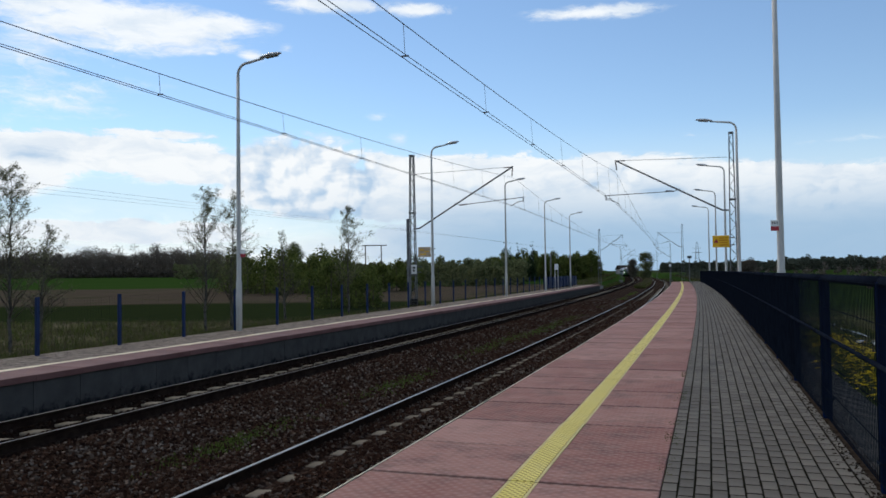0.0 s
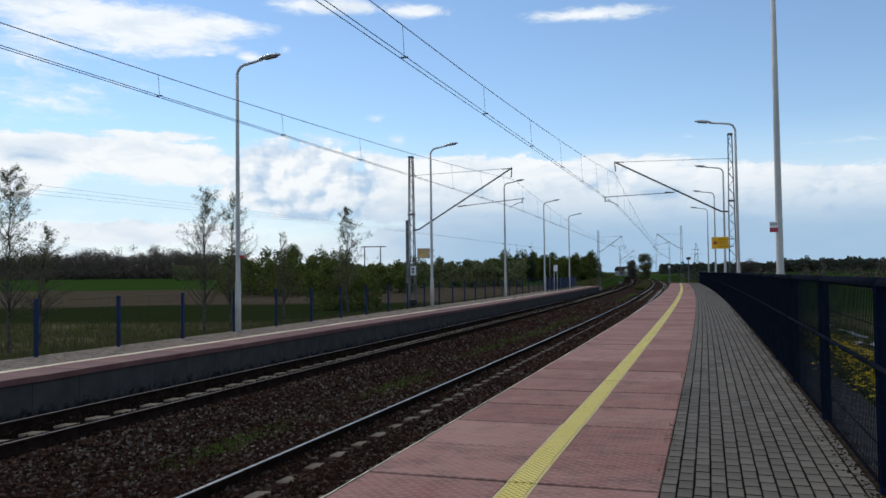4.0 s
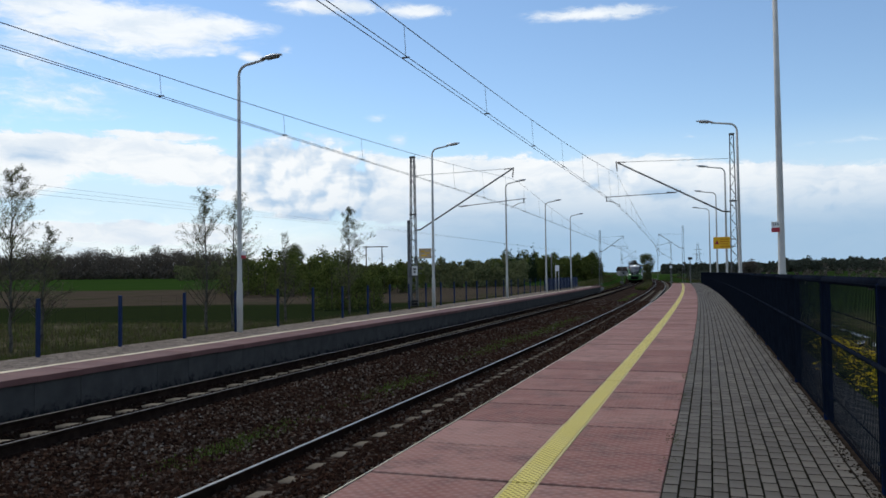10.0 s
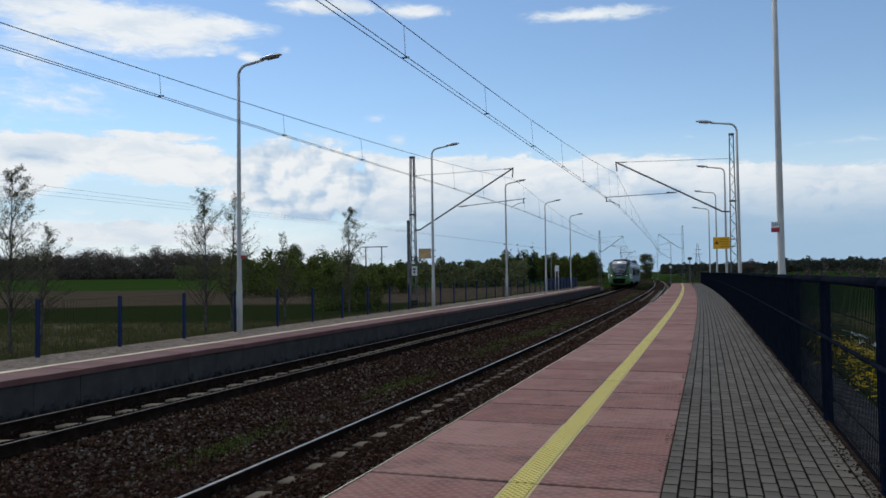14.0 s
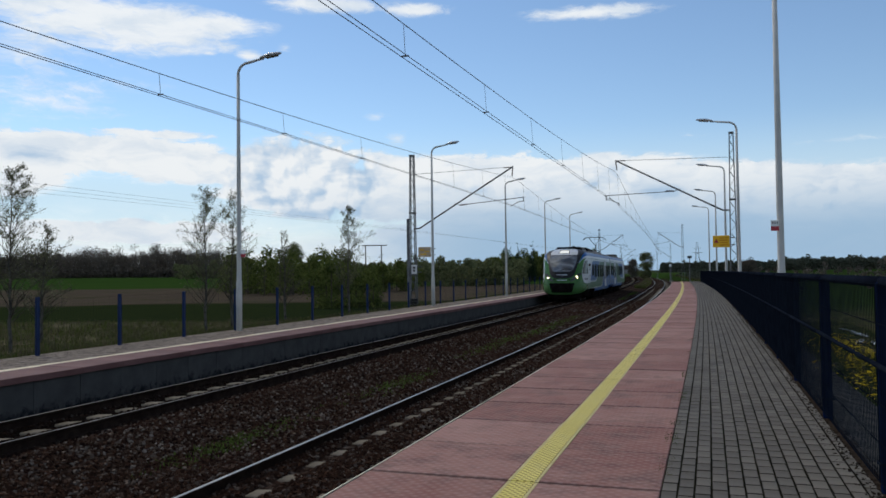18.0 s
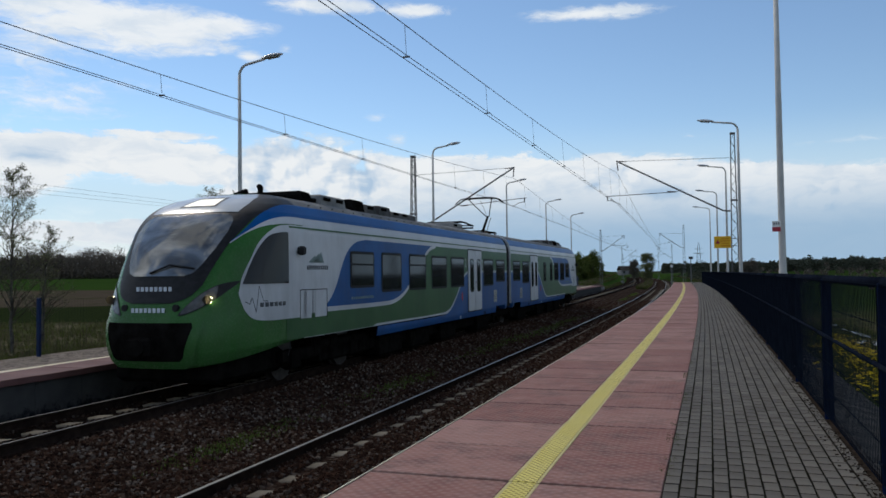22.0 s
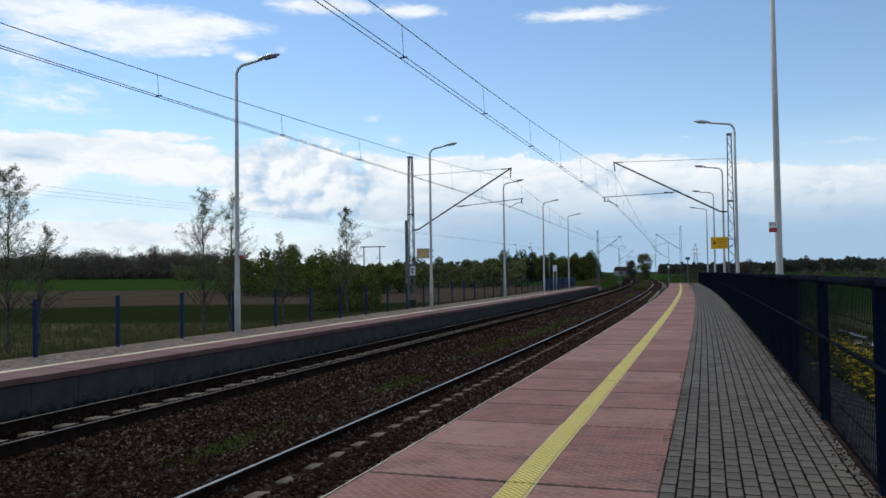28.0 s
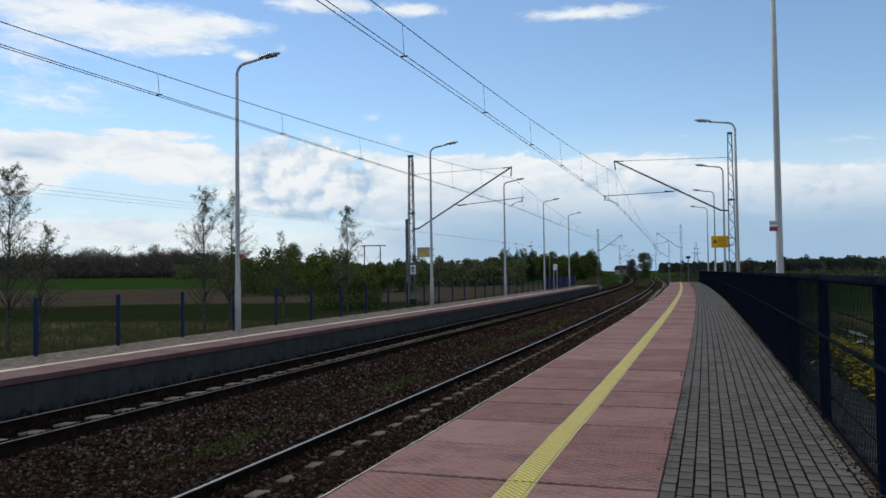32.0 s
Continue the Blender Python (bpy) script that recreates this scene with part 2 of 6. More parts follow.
M_STONE, M_STONE_DARK, M_BED = ballast_material("ballast_stones", 0.0), ballast_material("dark_stones", 0.8), ballast_bed()
M_BED_DARK = surface("dark_bed", (0.006, 0.005, 0.004), (0.020, 0.014, 0.011), 5, 0.9, fine=40, bump=0.8, dist=0.02)


def ground_material():
    """Meadow with field strips that lie across the view: scrub, young corn, a ploughed strip, green corn far off."""
    n = Nodes("ground_cover")
    p = n.coords()
    along = n.add("VectorMath", {0: p, 1: (-0.3207, 0.9472, 0.0)}, operation="DOT_PRODUCT").outputs["Value"]
    x = n.add("SeparateXYZ", {0: p}).outputs[0]
    d = n.math("ADD", along, n.math("MULTIPLY", n.math("SUBTRACT", n.noise(0.05, 3), 0.5), 9.0))
    big, mid, fine = n.noise(0.12, 5), n.noise(1.1, 5), n.noise(14, 4, 0.7)
    grass = n.mix(mid, (0.026, 0.036, 0.010, 1), (0.070, 0.075, 0.028, 1))
    grass = n.mix(n.step(n.noise(0.5, 6, 0.7), 0.42, 0.62), grass, n.mix(fine, (0.070, 0.060, 0.036, 1), (0.135, 0.118, 0.078, 1)))
    dark = n.mix(n.noise(2.5, 6, 0.7), (0.010, 0.017, 0.006, 1), (0.024, 0.031, 0.012, 1))
    soil = n.mix(n.noise(0.35, 5), (0.045, 0.036, 0.026, 1), (0.085, 0.068, 0.050, 1))
    soil = n.mix(n.math("MULTIPLY", n.step(n.noise(0.16, 4), 0.5, 0.7), 0.5), soil, (0.030, 0.042, 0.014, 1))
    corn = n.mix(n.noise(0.05, 4), (0.020, 0.042, 0.009, 1), (0.032, 0.062, 0.014, 1))
    left = n.step(x, -12.0, -14.0)
    c = n.mix(n.step(d, 36, 40), grass, dark)
    c = n.mix(n.step(d, 62, 67), c, soil)
    c = n.mix(n.step(d, 126, 132), c, corn)
    c = n.mix(n.step(d, 330, 420), c, n.mix(big, (0.03, 0.045, 0.018, 1), (0.06, 0.075, 0.03, 1)))
    right = n.mix(n.step(d, 30, 60), grass, n.mix(n.noise(0.02, 4), (0.014, 0.030, 0.008, 1), (0.028, 0.045, 0.012, 1)))
    n.set(color=n.mix(left, right, c), rough=0.95, spec=0.0)
    n.bump(n.math("ADD", mid, n.math("MULTIPLY", fine, 0.5)), 0.6, 0.08)
    return n.mat


M_GROUND = ground_material()


# ---- building helpers ----
class Solid:
    """Collects vertices and faces for one mesh."""

    def __init__(self):
        self.v, self.f, self.mi = [], [], []

    def add(self, verts, faces, mi=0):
        b = len(self.v)
        self.v.extend(tuple(p) for p in verts)
        self.f.extend(tuple(b + i for i in f) for f in faces)
        self.mi.extend([mi] * len(faces))
        return self

    def box(self, cx, cy, cz, sx, sy, sz, m=None, mi=0, bevel=0.0):
        x, y, z, b = sx / 2, sy / 2, sz / 2, bevel
        if b:
            vs = []
            for k, i in ((-z, b), (-z + b, 0), (z - b, 0), (z, b)):
                vs += [(-x + i, -y + i, k), (x - i, -y + i, k), (x - i, y - i, k), (-x + i, y - i, k)]
            fs = [(3, 2, 1, 0), (12, 13, 14, 15)]
            for k in range(3):
                for j in range(4):
                    fs.append((4 * k + j, 4 * k + (j + 1) % 4, 4 * k + 4 + (j + 1) % 4, 4 * k + 4 + j))
        else:
            vs = [(a, c, e) for e in (-z, z) for a, c in ((-x, -y), (x, -y), (x, y), (-x, y))]
            fs = [(3, 2, 1, 0), (4, 5, 6, 7), (0, 1, 5, 4), (1, 2, 6, 5), (2, 3, 7, 6), (3, 0, 4, 7)]
        t = Matrix.Translation((cx, cy, cz)) @ m if m is not None else Matrix.Translation((cx, cy, cz))
        return self.add([t @ Vector(p) for p in vs], fs, mi)

    def tube(self, path, r, n=8, mi=0, cap=True):
        """A round bar along a path; r is one radius or one for each point."""
        pts = [Vector(p) for p in path]
        rs = r if isinstance(r, (list, tuple)) else [r] * len(pts)
        vs, fs = [], []
        side = None
        for i, p in enumerate(pts):
            d = (pts[min(i + 1, len(pts) - 1)] - pts[max(i - 1, 0)]).normalized()
            if side is None:
                side = d.orthogonal().normalized()
            side = (side - d * side.dot(d)).normalized()
            up = d.cross(side)
            for k in range(n):
                a = 2 * math.pi * k / n
                vs.append(p + (side * math.cos(a) + up * math.sin(a)) * rs[i])
        for i in range(len(pts) - 1):
            for k in range(n):
                fs.append((i * n + k, i * n + (k + 1) % n, (i + 1) * n + (k + 1) % n, (i + 1) * n + k))
        if cap:
            fs.append(tuple(reversed(range(n))))
            fs.append(tuple(range((len(pts) - 1) * n, len(pts) * n)))
        return self.add(vs, fs, mi)

    def sheet(self, grid, mi=0, flip=False):
        """A surface through a grid of points."""
        rows, cols = len(grid), len(grid[0])
        fs = []
        for i in range(rows - 1):
            for j in range(cols - 1):
                f = (i * cols + j, i * cols + j + 1, (i + 1) * cols + j + 1, (i + 1) * cols + j)
                fs.append(f[::-1] if flip else f)
        return self.add([p for r in grid for p in r], fs, mi)

    def mesh(self, name, *mats, smooth=False):
        me = bpy.data.meshes.new(name)
        me.from_pydata(self.v, [], self.f)
        for m in mats:
            me.materials.append(m)
        if len(mats) > 1:
            me.polygons.foreach_set("material_index", self.mi)
        if smooth:
            me.polygons.foreach_set("use_smooth", [True] * len(me.polygons))
        me.update()
        return me


def thing(name, label, category, m=None, group="", kind=""):
    ob = new(name)
    ob.empty_display_size = 0.2
    if m is not None:
        ob.matrix_basis = m
    return tagged(ob, label, category, group, kind)


def part(name, solid, material, parent, label="", smooth=False, m=None):
    """Links a solid (or a mesh that is shared) as one mesh object under a thing or a part."""
    me = solid if isinstance(solid, bpy.types.Mesh) else solid.mesh(name, *(material if isinstance(material, tuple) else (material,)), smooth=smooth)
    ob = new(name, me)
    ob.parent = parent
    if m is not None:
        ob.matrix_basis = m
    return tagged(ob, label)


def lone(name, solid, material, label, category, kind="", group="", smooth=False, m=None):
    ob = new(name, solid.mesh(name, *(material if isinstance(material, tuple) else (material,)), smooth=smooth))
    if m is not None:
        ob.matrix_basis = m
    return tagged(ob, label, category, group, kind)


def sweep(profile, s0, s1, ds, closed=False):
    """A solid that runs along the track with the profile of (off, z)."""
    so = Solid()
    n = max(2, int((s1 - s0) / ds) + 1)
    ss = np.linspace(s0, s1, n)
    pr = list(profile) + ([profile[0]] if closed else [])
    so.sheet([[at(s, o, z) for o, z in pr] for s in ss])
    if closed:
        k = len(pr)
        so.f.append(tuple(range(k - 1)))
        so.f.append(tuple(reversed(range((n - 1) * k, (n - 1) * k + k - 1))))
        so.mi += [0, 0]
    return so


# ---- ground, one sheet to the horizon ----
def off_of(x, y):
    """About how far to the right of the platform's line a place lies."""
    r = 2150.0
    return math.hypot(x + r, y) - r if y > -400 else x


def ground_z(x, y):
    o = off_of(x, y)
    s = y
    if -13.2 < o < 0.96:
        z = -1.35
    elif o <= -13.2:
        z = -0.42 - 0.5 * min(1, (-13.2 - o) / 5)
    else:
        z = -0.28 - 1.05 * min(1, max(0, o - 1.3) / 3.2)
    far = math.hypot(x, y)
    if o < -14:
        z += 2.6 * min(1, max(0, far - 90) / 260) ** 1.2
        z += 0.10 * noise.noise(Vector((x * 0.15, y * 0.15, 0)))
    elif o > 3:
        z += 3.0 * min(1, max(0, far - 150) / 500)
        z += 0.12 * noise.noise(Vector((x * 0.2, y * 0.2, 3)))
    else:
        z += 1.1 * min(1, max(0, s - 150) / 300)
    return z


def ground():
    def axis(n, near, reach):
        k = np.linspace(-1, 1, n)
        return near * k + np.sign(k) * (reach - near) * np.abs(k) ** 6
    xs, ys = axis(230, 60, 3200), axis(200, 90, 3200)
    xs = np.unique(np.concatenate([xs - 6, [-13.6, -13.0, 0.9, 1.3]]))
    so = Solid()
    so.sheet([[(x, y, ground_z(x, y)) for x in xs] for y in ys])
    lone("ground", so, M_GROUND, "green spring fields with a bare ploughed strip", "ground", kind="structure", smooth=True)


ground()

# ---- track bed, rails and sleepers ----
BED = [(-9.88, -0.86), (-9.2, -0.80), (-8.95, -0.765), (-8.86, -0.78), (-8.82, -0.822), (-8.56, -0.822), (-8.51, -0.775), (-8.2, -0.755), (-7.6, -0.75), (-7.5, -0.70), (-7.0, -0.655), (-6.6, -0.70), (-6.0, -0.79), (-5.6, -0.80), (-4.75, -0.79), (-4.36, -0.80), (-4.28, -0.838), (-4.12, -0.838), (-4.05, -0.80), (-3.4, -0.79), (-2.9, -0.80), (-2.2, -0.80)]


def bed_z(o):
    return float(np.interp(o, [p[0] for p in BED], [p[1] for p in BED]))


CUT = 9
lone("track_bed", sweep([(-11.4, -1.4), (-10.6, -0.9)] + BED[:CUT + 1], -40, 420, 2.0), M_BED_DARK, "darker ballast bed under the far track", "track bed", kind="structure")
lone("track_bed", sweep(BED[CUT:] + [(-1.6, -0.9), (-0.6, -1.4)], -40, 420, 2.0), M_BED, "brown crushed-stone ballast bed", "track bed", kind="structure")


def stones(name, o0, o1, n, seed, mat, label):
    """Loose ballast stones, close by."""
    rng = np.random.default_rng(seed)
    cube = np.array([(x, y, z) for z in (-1, 1) for x, y in ((-1, -1), (1, -1), (1, 1), (-1, 1))], float)
    faces = np.array([(3, 2, 1, 0), (4, 5, 6, 7), (0, 1, 5, 4), (1, 2, 6, 5), (2, 3, 7, 6), (3, 0, 4, 7)])
    s = 3.0 + 55.0 * rng.random(n) ** 2.0
    o = rng.uniform(o0, o1, n)
    clear = ((o > -8.84) & (o < -8.54)) | ((o > -4.30) & (o < -4.09))
    keep = ~clear | (rng.random(n) < 0.03)
    s, o = s[keep], o[keep]
    n = len(s)
    size = rng.uniform(0.007, 0.020, n) * (1 + np.clip(s - 12, 0, 40) / 40)
    pos = np.array([at(a, b, bed_z(b)) for a, b in zip(s, o)])
    pos[:, 2] += size * rng.uniform(0.0, 0.8, n)
    v = cube[None] * rng.uniform(0.55, 1.15, (n, 8, 3)) * size[:, None, None] * rng.uniform(0.7, 1.3, (n, 1, 3))
    ang = rng.uniform(0, 6.28, (n, 3))
    for ax in range(3):
        c, sn = np.cos(ang[:, ax])[:, None], np.sin(ang[:, ax])[:, None]
        i, j = [(1, 2), (0, 2), (0, 1)][ax]
        a, b = v[:, :, i].copy(), v[:, :, j].copy()
        v[:, :, i], v[:, :, j] = a * c - b * sn, a * sn + b * c
    v = (v + pos[:, None]).reshape(-1, 3)
    f = (faces[None] + (np.arange(n) * 8)[:, None, None]).reshape(-1, 4)
    me = bpy.data.meshes.new("ballast")
    me.from_pydata(v.tolist(), [], f.tolist())
    me.materials.append(mat)
    tagged(new(name, me), label, "ballast", kind="stuff")


stones("ballast", -7.35, -2.2, 110000, 4, M_STONE, "loose brown and grey crushed ballast stones")
stones("ballast", -9.85, -7.35, 45000, 14, M_STONE_DARK, "darker ballast stones under the far track")


def rails():
    for name, mid, z, lab in (("near_track", NEAR, RAIL_N, "rusty rails with shiny heads on concrete sleepers"), ("far_track", FAR, RAIL_F, "rusty rails on pale concrete sleepers beside the far platform")):
        tr = thing(name, lab, "railway track", kind="structure")
        for k in (-1, 1):
            c, top = mid + k * 0.7535, z + k * CANT / 2
            prof = [(-0.075, -0.16), (0.075, -0.16), (0.072, -0.145), (0.014, -0.125), (0.010, -0.045), (0.034, -0.034), (0.036, -0.004), (-0.036, -0.004), (-0.034, -0.034), (-0.010, -0.045), (-0.014, -0.125), (-0.072, -0.145)]
            rail = part("rail", sweep([(c + a, top + b) for a, b in prof], -40, 420, 1.5, closed=True), M_RAIL, tr, "rusty steel rail")
            part("rail_head", sweep([(c - 0.020, top - 0.002), (c - 0.013, top), (c + 0.013, top), (c + 0.020, top - 0.002)][::-1], -40, 420, 1.5), M_HEAD if mid == NEAR else M_HEAD_DULL, rail, "polished running surface")
        # sleepers
        one = Solid()
        for x0, x1 in ((-1.25, -0.25), (-0.25, 0.25), (0.25, 1.25)):
            one.box((x0 + x1) / 2, 0, -0.10 if abs(x0 + x1) > 0.5 else -0.125, x1 - x0, 0.27, 0.20, bevel=0.02)
        me = one.mesh("sleeper", M_SLEEPER)
        s0 = 3.16 if mid == NEAR else 3.03
        tilt = Matrix.Rotation(-math.atan(CANT / 1.507), 4, "Y")
        for i in range(150):
            s = s0 + i * 0.605
            part("sleeper", me, None, tr, m=stand(s, mid, z - 0.168) @ tilt)
        rest = Solid()
        for i in range(150, 420):
            m = stand(s0 + i * 0.605, mid, z - 0.168) @ tilt
            rest.box(0, 0, 0, 2.5, 0.27, 0.2)
            for j in range(8):
                rest.v[-8 + j] = tuple(m @ (Vector(rest.v[-8 + j]) - Vector((0, 0, 0.13))))
        tagged(part("far_sleepers", rest, M_SLEEPER, tr), kind="stuff")


rails()


# ---- near platform ----
PLAT_END = 96.0


def near_platform():
    pl = thing("near_platform", "platform of red ribbed slabs, yellow tactile line and grey pavers", "platform", kind="structure")
    part("platform_base", sweep([(-2.09, -1.3), (-2.09, -0.011), (-0.31, -0.011), (-0.30, -0.0012), (0.92, -0.0012), (0.92, -1.3)], -30, PLAT_END, 1.5, closed=True), M_JOINT, pl, "dark base with sand-filled joints")
    part("platform_wall", sweep([(-2.09, -1.2), (-2.13, -1.2), (-2.13, -0.10), (-2.09, -0.10)], -30, PLAT_END, 1.5), M_CONC, pl, "grey concrete edge wall")

    def slab(w, d, h, mat, name):
        so = Solid()
        so.box(0, 0, -h / 2, w, d, h, bevel=0.006)
        return so.mesh(name, mat)
    step = 0.968
    a = slab(0.932, step - 0.016, 0.09, M_SLAB, "slab")
    b = slab(0.722, step - 0.016, 0.09, M_SLAB, "slab")
    t = Solid()
    t.box(0, 0, -0.044, 0.150, step - 0.004, 0.09, mi=0, bevel=0.004)
    for e in (-0.0855, 0.0855):
        t.box(e, 0, -0.045, 0.018, step - 0.004, 0.086, mi=1)
    t = t.mesh("tactile_tile", M_TILE, M_TILE_RIM)
    rng = random.Random(5)
    first = 4.80 - 3 * step
    for i in range(int((PLAT_END - first) / step)):
        s = first + (i + 0.5) * step
        for me, name, o in ((a, "slab", -1.683), (t, "tactile_tile", -1.122), (b, "slab", -0.666)):
            dz = rng.uniform(-0.004, 0.003)
            ob = part(name, me, None, pl, m=stand(s, o, dz) @ Matrix.Rotation(rng.uniform(-0.0016, 0.0016), 4, "X") @ Matrix.Rotation(rng.uniform(-0.003, 0.003), 4, "Y"))
    back = Solid()
    for s in np.arange(-30, first - 0.5, step):
        back.add([at(s + y, x, -0.001) for y, x in ((0, -2.15), (0, -0.305), (step - 0.01, -0.305), (step - 0.01, -2.15))], [(0, 1, 2, 3)])
    part("slabs_behind", back, M_SLAB, pl)
    # pavers
    pav = Solid()
    pav.box(0, 0, -0.03, 0.0825, 0.171, 0.06, bevel=0.002)
    pm = pav.mesh("paver", M_PAVER)
    count, rest = 0, Solid()
    cols = 13
    w = 0.0938
    for i in range(0, 490):
        for c in range(cols):
            s = 3.2 + i * 0.190 + (0.095 if c % 2 else 0.0) + 0.02 * math.sin(c * 2.1) + rng.uniform(-0.003, 0.003)
            if s > PLAT_END - 0.2:
                continue
            o = -0.304 + (c + 0.5) * w + rng.uniform(-0.0015, 0.0015)
            m = stand(s, o, rng.uniform(-0.0002, 0.0006), rng.uniform(-0.8, 0.8)) @ Matrix.Rotation(rng.uniform(-0.005, 0.005), 4, "X") @ Matrix.Rotation(rng.uniform(-0.008, 0.008), 4, "Y")
            if count < 300:
                part("paver", pm, None, pl, m=m)
                count += 1
            elif s < 42:
                rest.add([m @ Vector(p) for p in pav.v], pav.f)
            else:
                x, y = 0.041, 0.0855
                rest.add([m @ Vector(p) for p in ((-x, -y, 0), (x, -y, 0), (x, y, 0), (-x, y, 0))], [(0, 1, 2, 3)])
    tagged(part("far_pavers", rest, M_PAVER_JOINED, pl), kind="stuff")
    part("edge_nosing", sweep([(-2.165, -0.07), (-2.168, -0.003), (-2.146, 0.005)], -30, PLAT_END, 1.5), M_TILE_EDGE, pl, "pale worn slab edge")
    part("edge_kerb", sweep([(0.872, -0.10), (0.874, -0.004), (0.90, 0.003), (0.94, 0.004), (0.98, -0.03), (1.0, -0.35)], -30, PLAT_END, 1.5), M_DIRT, pl, "edging strip buried in brown dirt")
    crumbs = Solid()
    for i in range(1300):
        s, o = 4 + 26 * rng.random() ** 1.6, min(0.93, 0.90 - abs(rng.gauss(0, 0.055)))
        r = rng.uniform(0.002, 0.007)
        crumbs.box(*at(s, o, 0.002 + r * 0.4), r * 2, r * rng.uniform(1.2, 2.6), r, Matrix.Rotation(rng.uniform(0, 3), 4, "Z"))
    tagged(part("dirt_crumbs", crumbs, M_DIRT, pl, "brown dirt and dead leaves on the paver edge"), kind="stuff")


def joined_pavers():
    n = Nodes("paver_concrete_joined")
    r = n.add("NewGeometry").outputs["Random Per Island"]
    big, small = n.noise(2.2, 5), n.noise(110, 3)
    f = n.math("ADD", n.math("MULTIPLY", n.step(big, 0.3, 0.7), 0.5), n.math("MULTIPLY", r, 0.5), clamp=True)
    n.set(color=n.mix(f, (0.068, 0.060, 0.050, 1), (0.150, 0.133, 0.111, 1)), rough=0.78, spec=0.12)
    n.bump(small, 0.4, 0.003)
    return n.mat


M_PAVER_JOINED = joined_pavers()
near_platform()


# ---- far platform ----
M_GRAVEL = surface("gritty_paving", (0.055, 0.043, 0.034), (0.29, 0.25, 0.215), 7, 0.95, fine=22, bump=1.0, dist=0.02, stains=0.9)
M_SLAB_FAR = surface("red_slab_far", (0.088, 0.038, 0.036), (0.17, 0.090, 0.084), 1.0, 0.8, fine=50, bump=0.3, random_piece=0.35)
M_LINE_FAR = surface("worn_yellow_line", (0.52, 0.44, 0.30), (0.66, 0.58, 0.42), 2, 0.75, bump=0.2, random_piece=0.3)
def stained_wall():
    n = Nodes("stained_wall")
    p = n.add("VectorMath", {0: n.coords(), 1: n.add("CombineXYZ", {1: n.math("MULTIPLY", n.add("ObjectInfo").outputs["Random"], 50.0)}).outputs[0]}, operation="ADD").outputs[0]
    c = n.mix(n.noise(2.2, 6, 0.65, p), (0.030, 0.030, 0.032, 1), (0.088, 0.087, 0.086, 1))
    # blotchy dark tone that grows towards the panel's foot
    dark_foot = n.step(n.math("ADD", n.noise(5.0, 6, 0.75, p), n.math("MULTIPLY", n.add("SeparateXYZ", {0: n.coords()}).outputs[2], -1.1)), 0.40, 0.60)
    n.set(color=n.mix(n.math("MULTIPLY", dark_foot, 0.85), c, (0.010, 0.011, 0.014, 1)), rough=0.9, spec=0.0)
    n.bump(n.noise(25, 4), 0.4, 0.004)
    return n.mat


M_WALL_FAR = stained_wall()
FAR_END = 91.0


def far_platform():
    pl = thing("far_platform", "long platform of red slabs on a grey concrete wall", "platform", kind="structure")
    z = FAR_TOP
    part("platform_base", sweep([(-9.99, -1.2), (-9.99, z - 0.014), (-11.02, z - 0.014), (-11.02, z - 0.03), (-12.6, z - 0.03), (-13.3, -0.6), (-13.3, -1.2)][::-1], 0, FAR_END, 1.5, closed=True), M_JOINT, pl)
    part("gritty_strip", sweep([(-12.55, z - 0.025), (-12.5, z + 0.0), (-11.7, z - 0.002), (-11.02, z - 0.004)], 0, FAR_END, 1.0), M_GRAVEL, pl, "gritty grey paving strip")
    step = 0.968
    def slab(w, mat, name, h=0.10):
        so = Solid()
        so.box(0, 0, -h / 2, w, step - 0.008, h, bevel=0.006)
        return so.mesh(name, mat)
    a, l = slab(0.90, M_SLAB_FAR, "slab"), slab(0.20, M_LINE_FAR, "tactile_tile")
    so = Solid()
    so.box(0, 0, 0, 0.06, step - 0.012, 0.95, bevel=0.006)
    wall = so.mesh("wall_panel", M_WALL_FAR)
    rng = random.Random(9)
    for i in range(int(FAR_END / step)):
        s = (i + 0.5) * step
        for me, name, o in ((a, "slab", -10.36), (l, "tactile_tile", -10.914)):
            part(name, me, None, pl, m=stand(s, o, z + rng.uniform(-0.005, 0.004)))
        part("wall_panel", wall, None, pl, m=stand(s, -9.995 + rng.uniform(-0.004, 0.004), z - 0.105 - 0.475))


far_platform()


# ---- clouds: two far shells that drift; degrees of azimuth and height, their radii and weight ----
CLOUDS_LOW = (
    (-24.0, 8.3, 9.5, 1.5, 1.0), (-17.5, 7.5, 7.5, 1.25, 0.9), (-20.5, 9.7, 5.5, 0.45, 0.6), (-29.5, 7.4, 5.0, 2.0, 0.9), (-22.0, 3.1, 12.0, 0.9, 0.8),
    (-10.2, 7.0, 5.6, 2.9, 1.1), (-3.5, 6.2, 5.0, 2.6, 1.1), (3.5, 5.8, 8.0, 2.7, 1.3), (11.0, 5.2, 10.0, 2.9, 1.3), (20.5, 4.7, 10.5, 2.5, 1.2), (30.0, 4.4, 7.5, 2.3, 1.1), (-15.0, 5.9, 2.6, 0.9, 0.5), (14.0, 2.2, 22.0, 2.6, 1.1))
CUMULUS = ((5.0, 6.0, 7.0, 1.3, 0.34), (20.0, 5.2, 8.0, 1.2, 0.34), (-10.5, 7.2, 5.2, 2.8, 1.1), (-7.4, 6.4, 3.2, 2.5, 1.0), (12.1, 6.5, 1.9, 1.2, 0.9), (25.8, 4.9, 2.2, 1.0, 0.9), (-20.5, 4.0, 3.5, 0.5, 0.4))
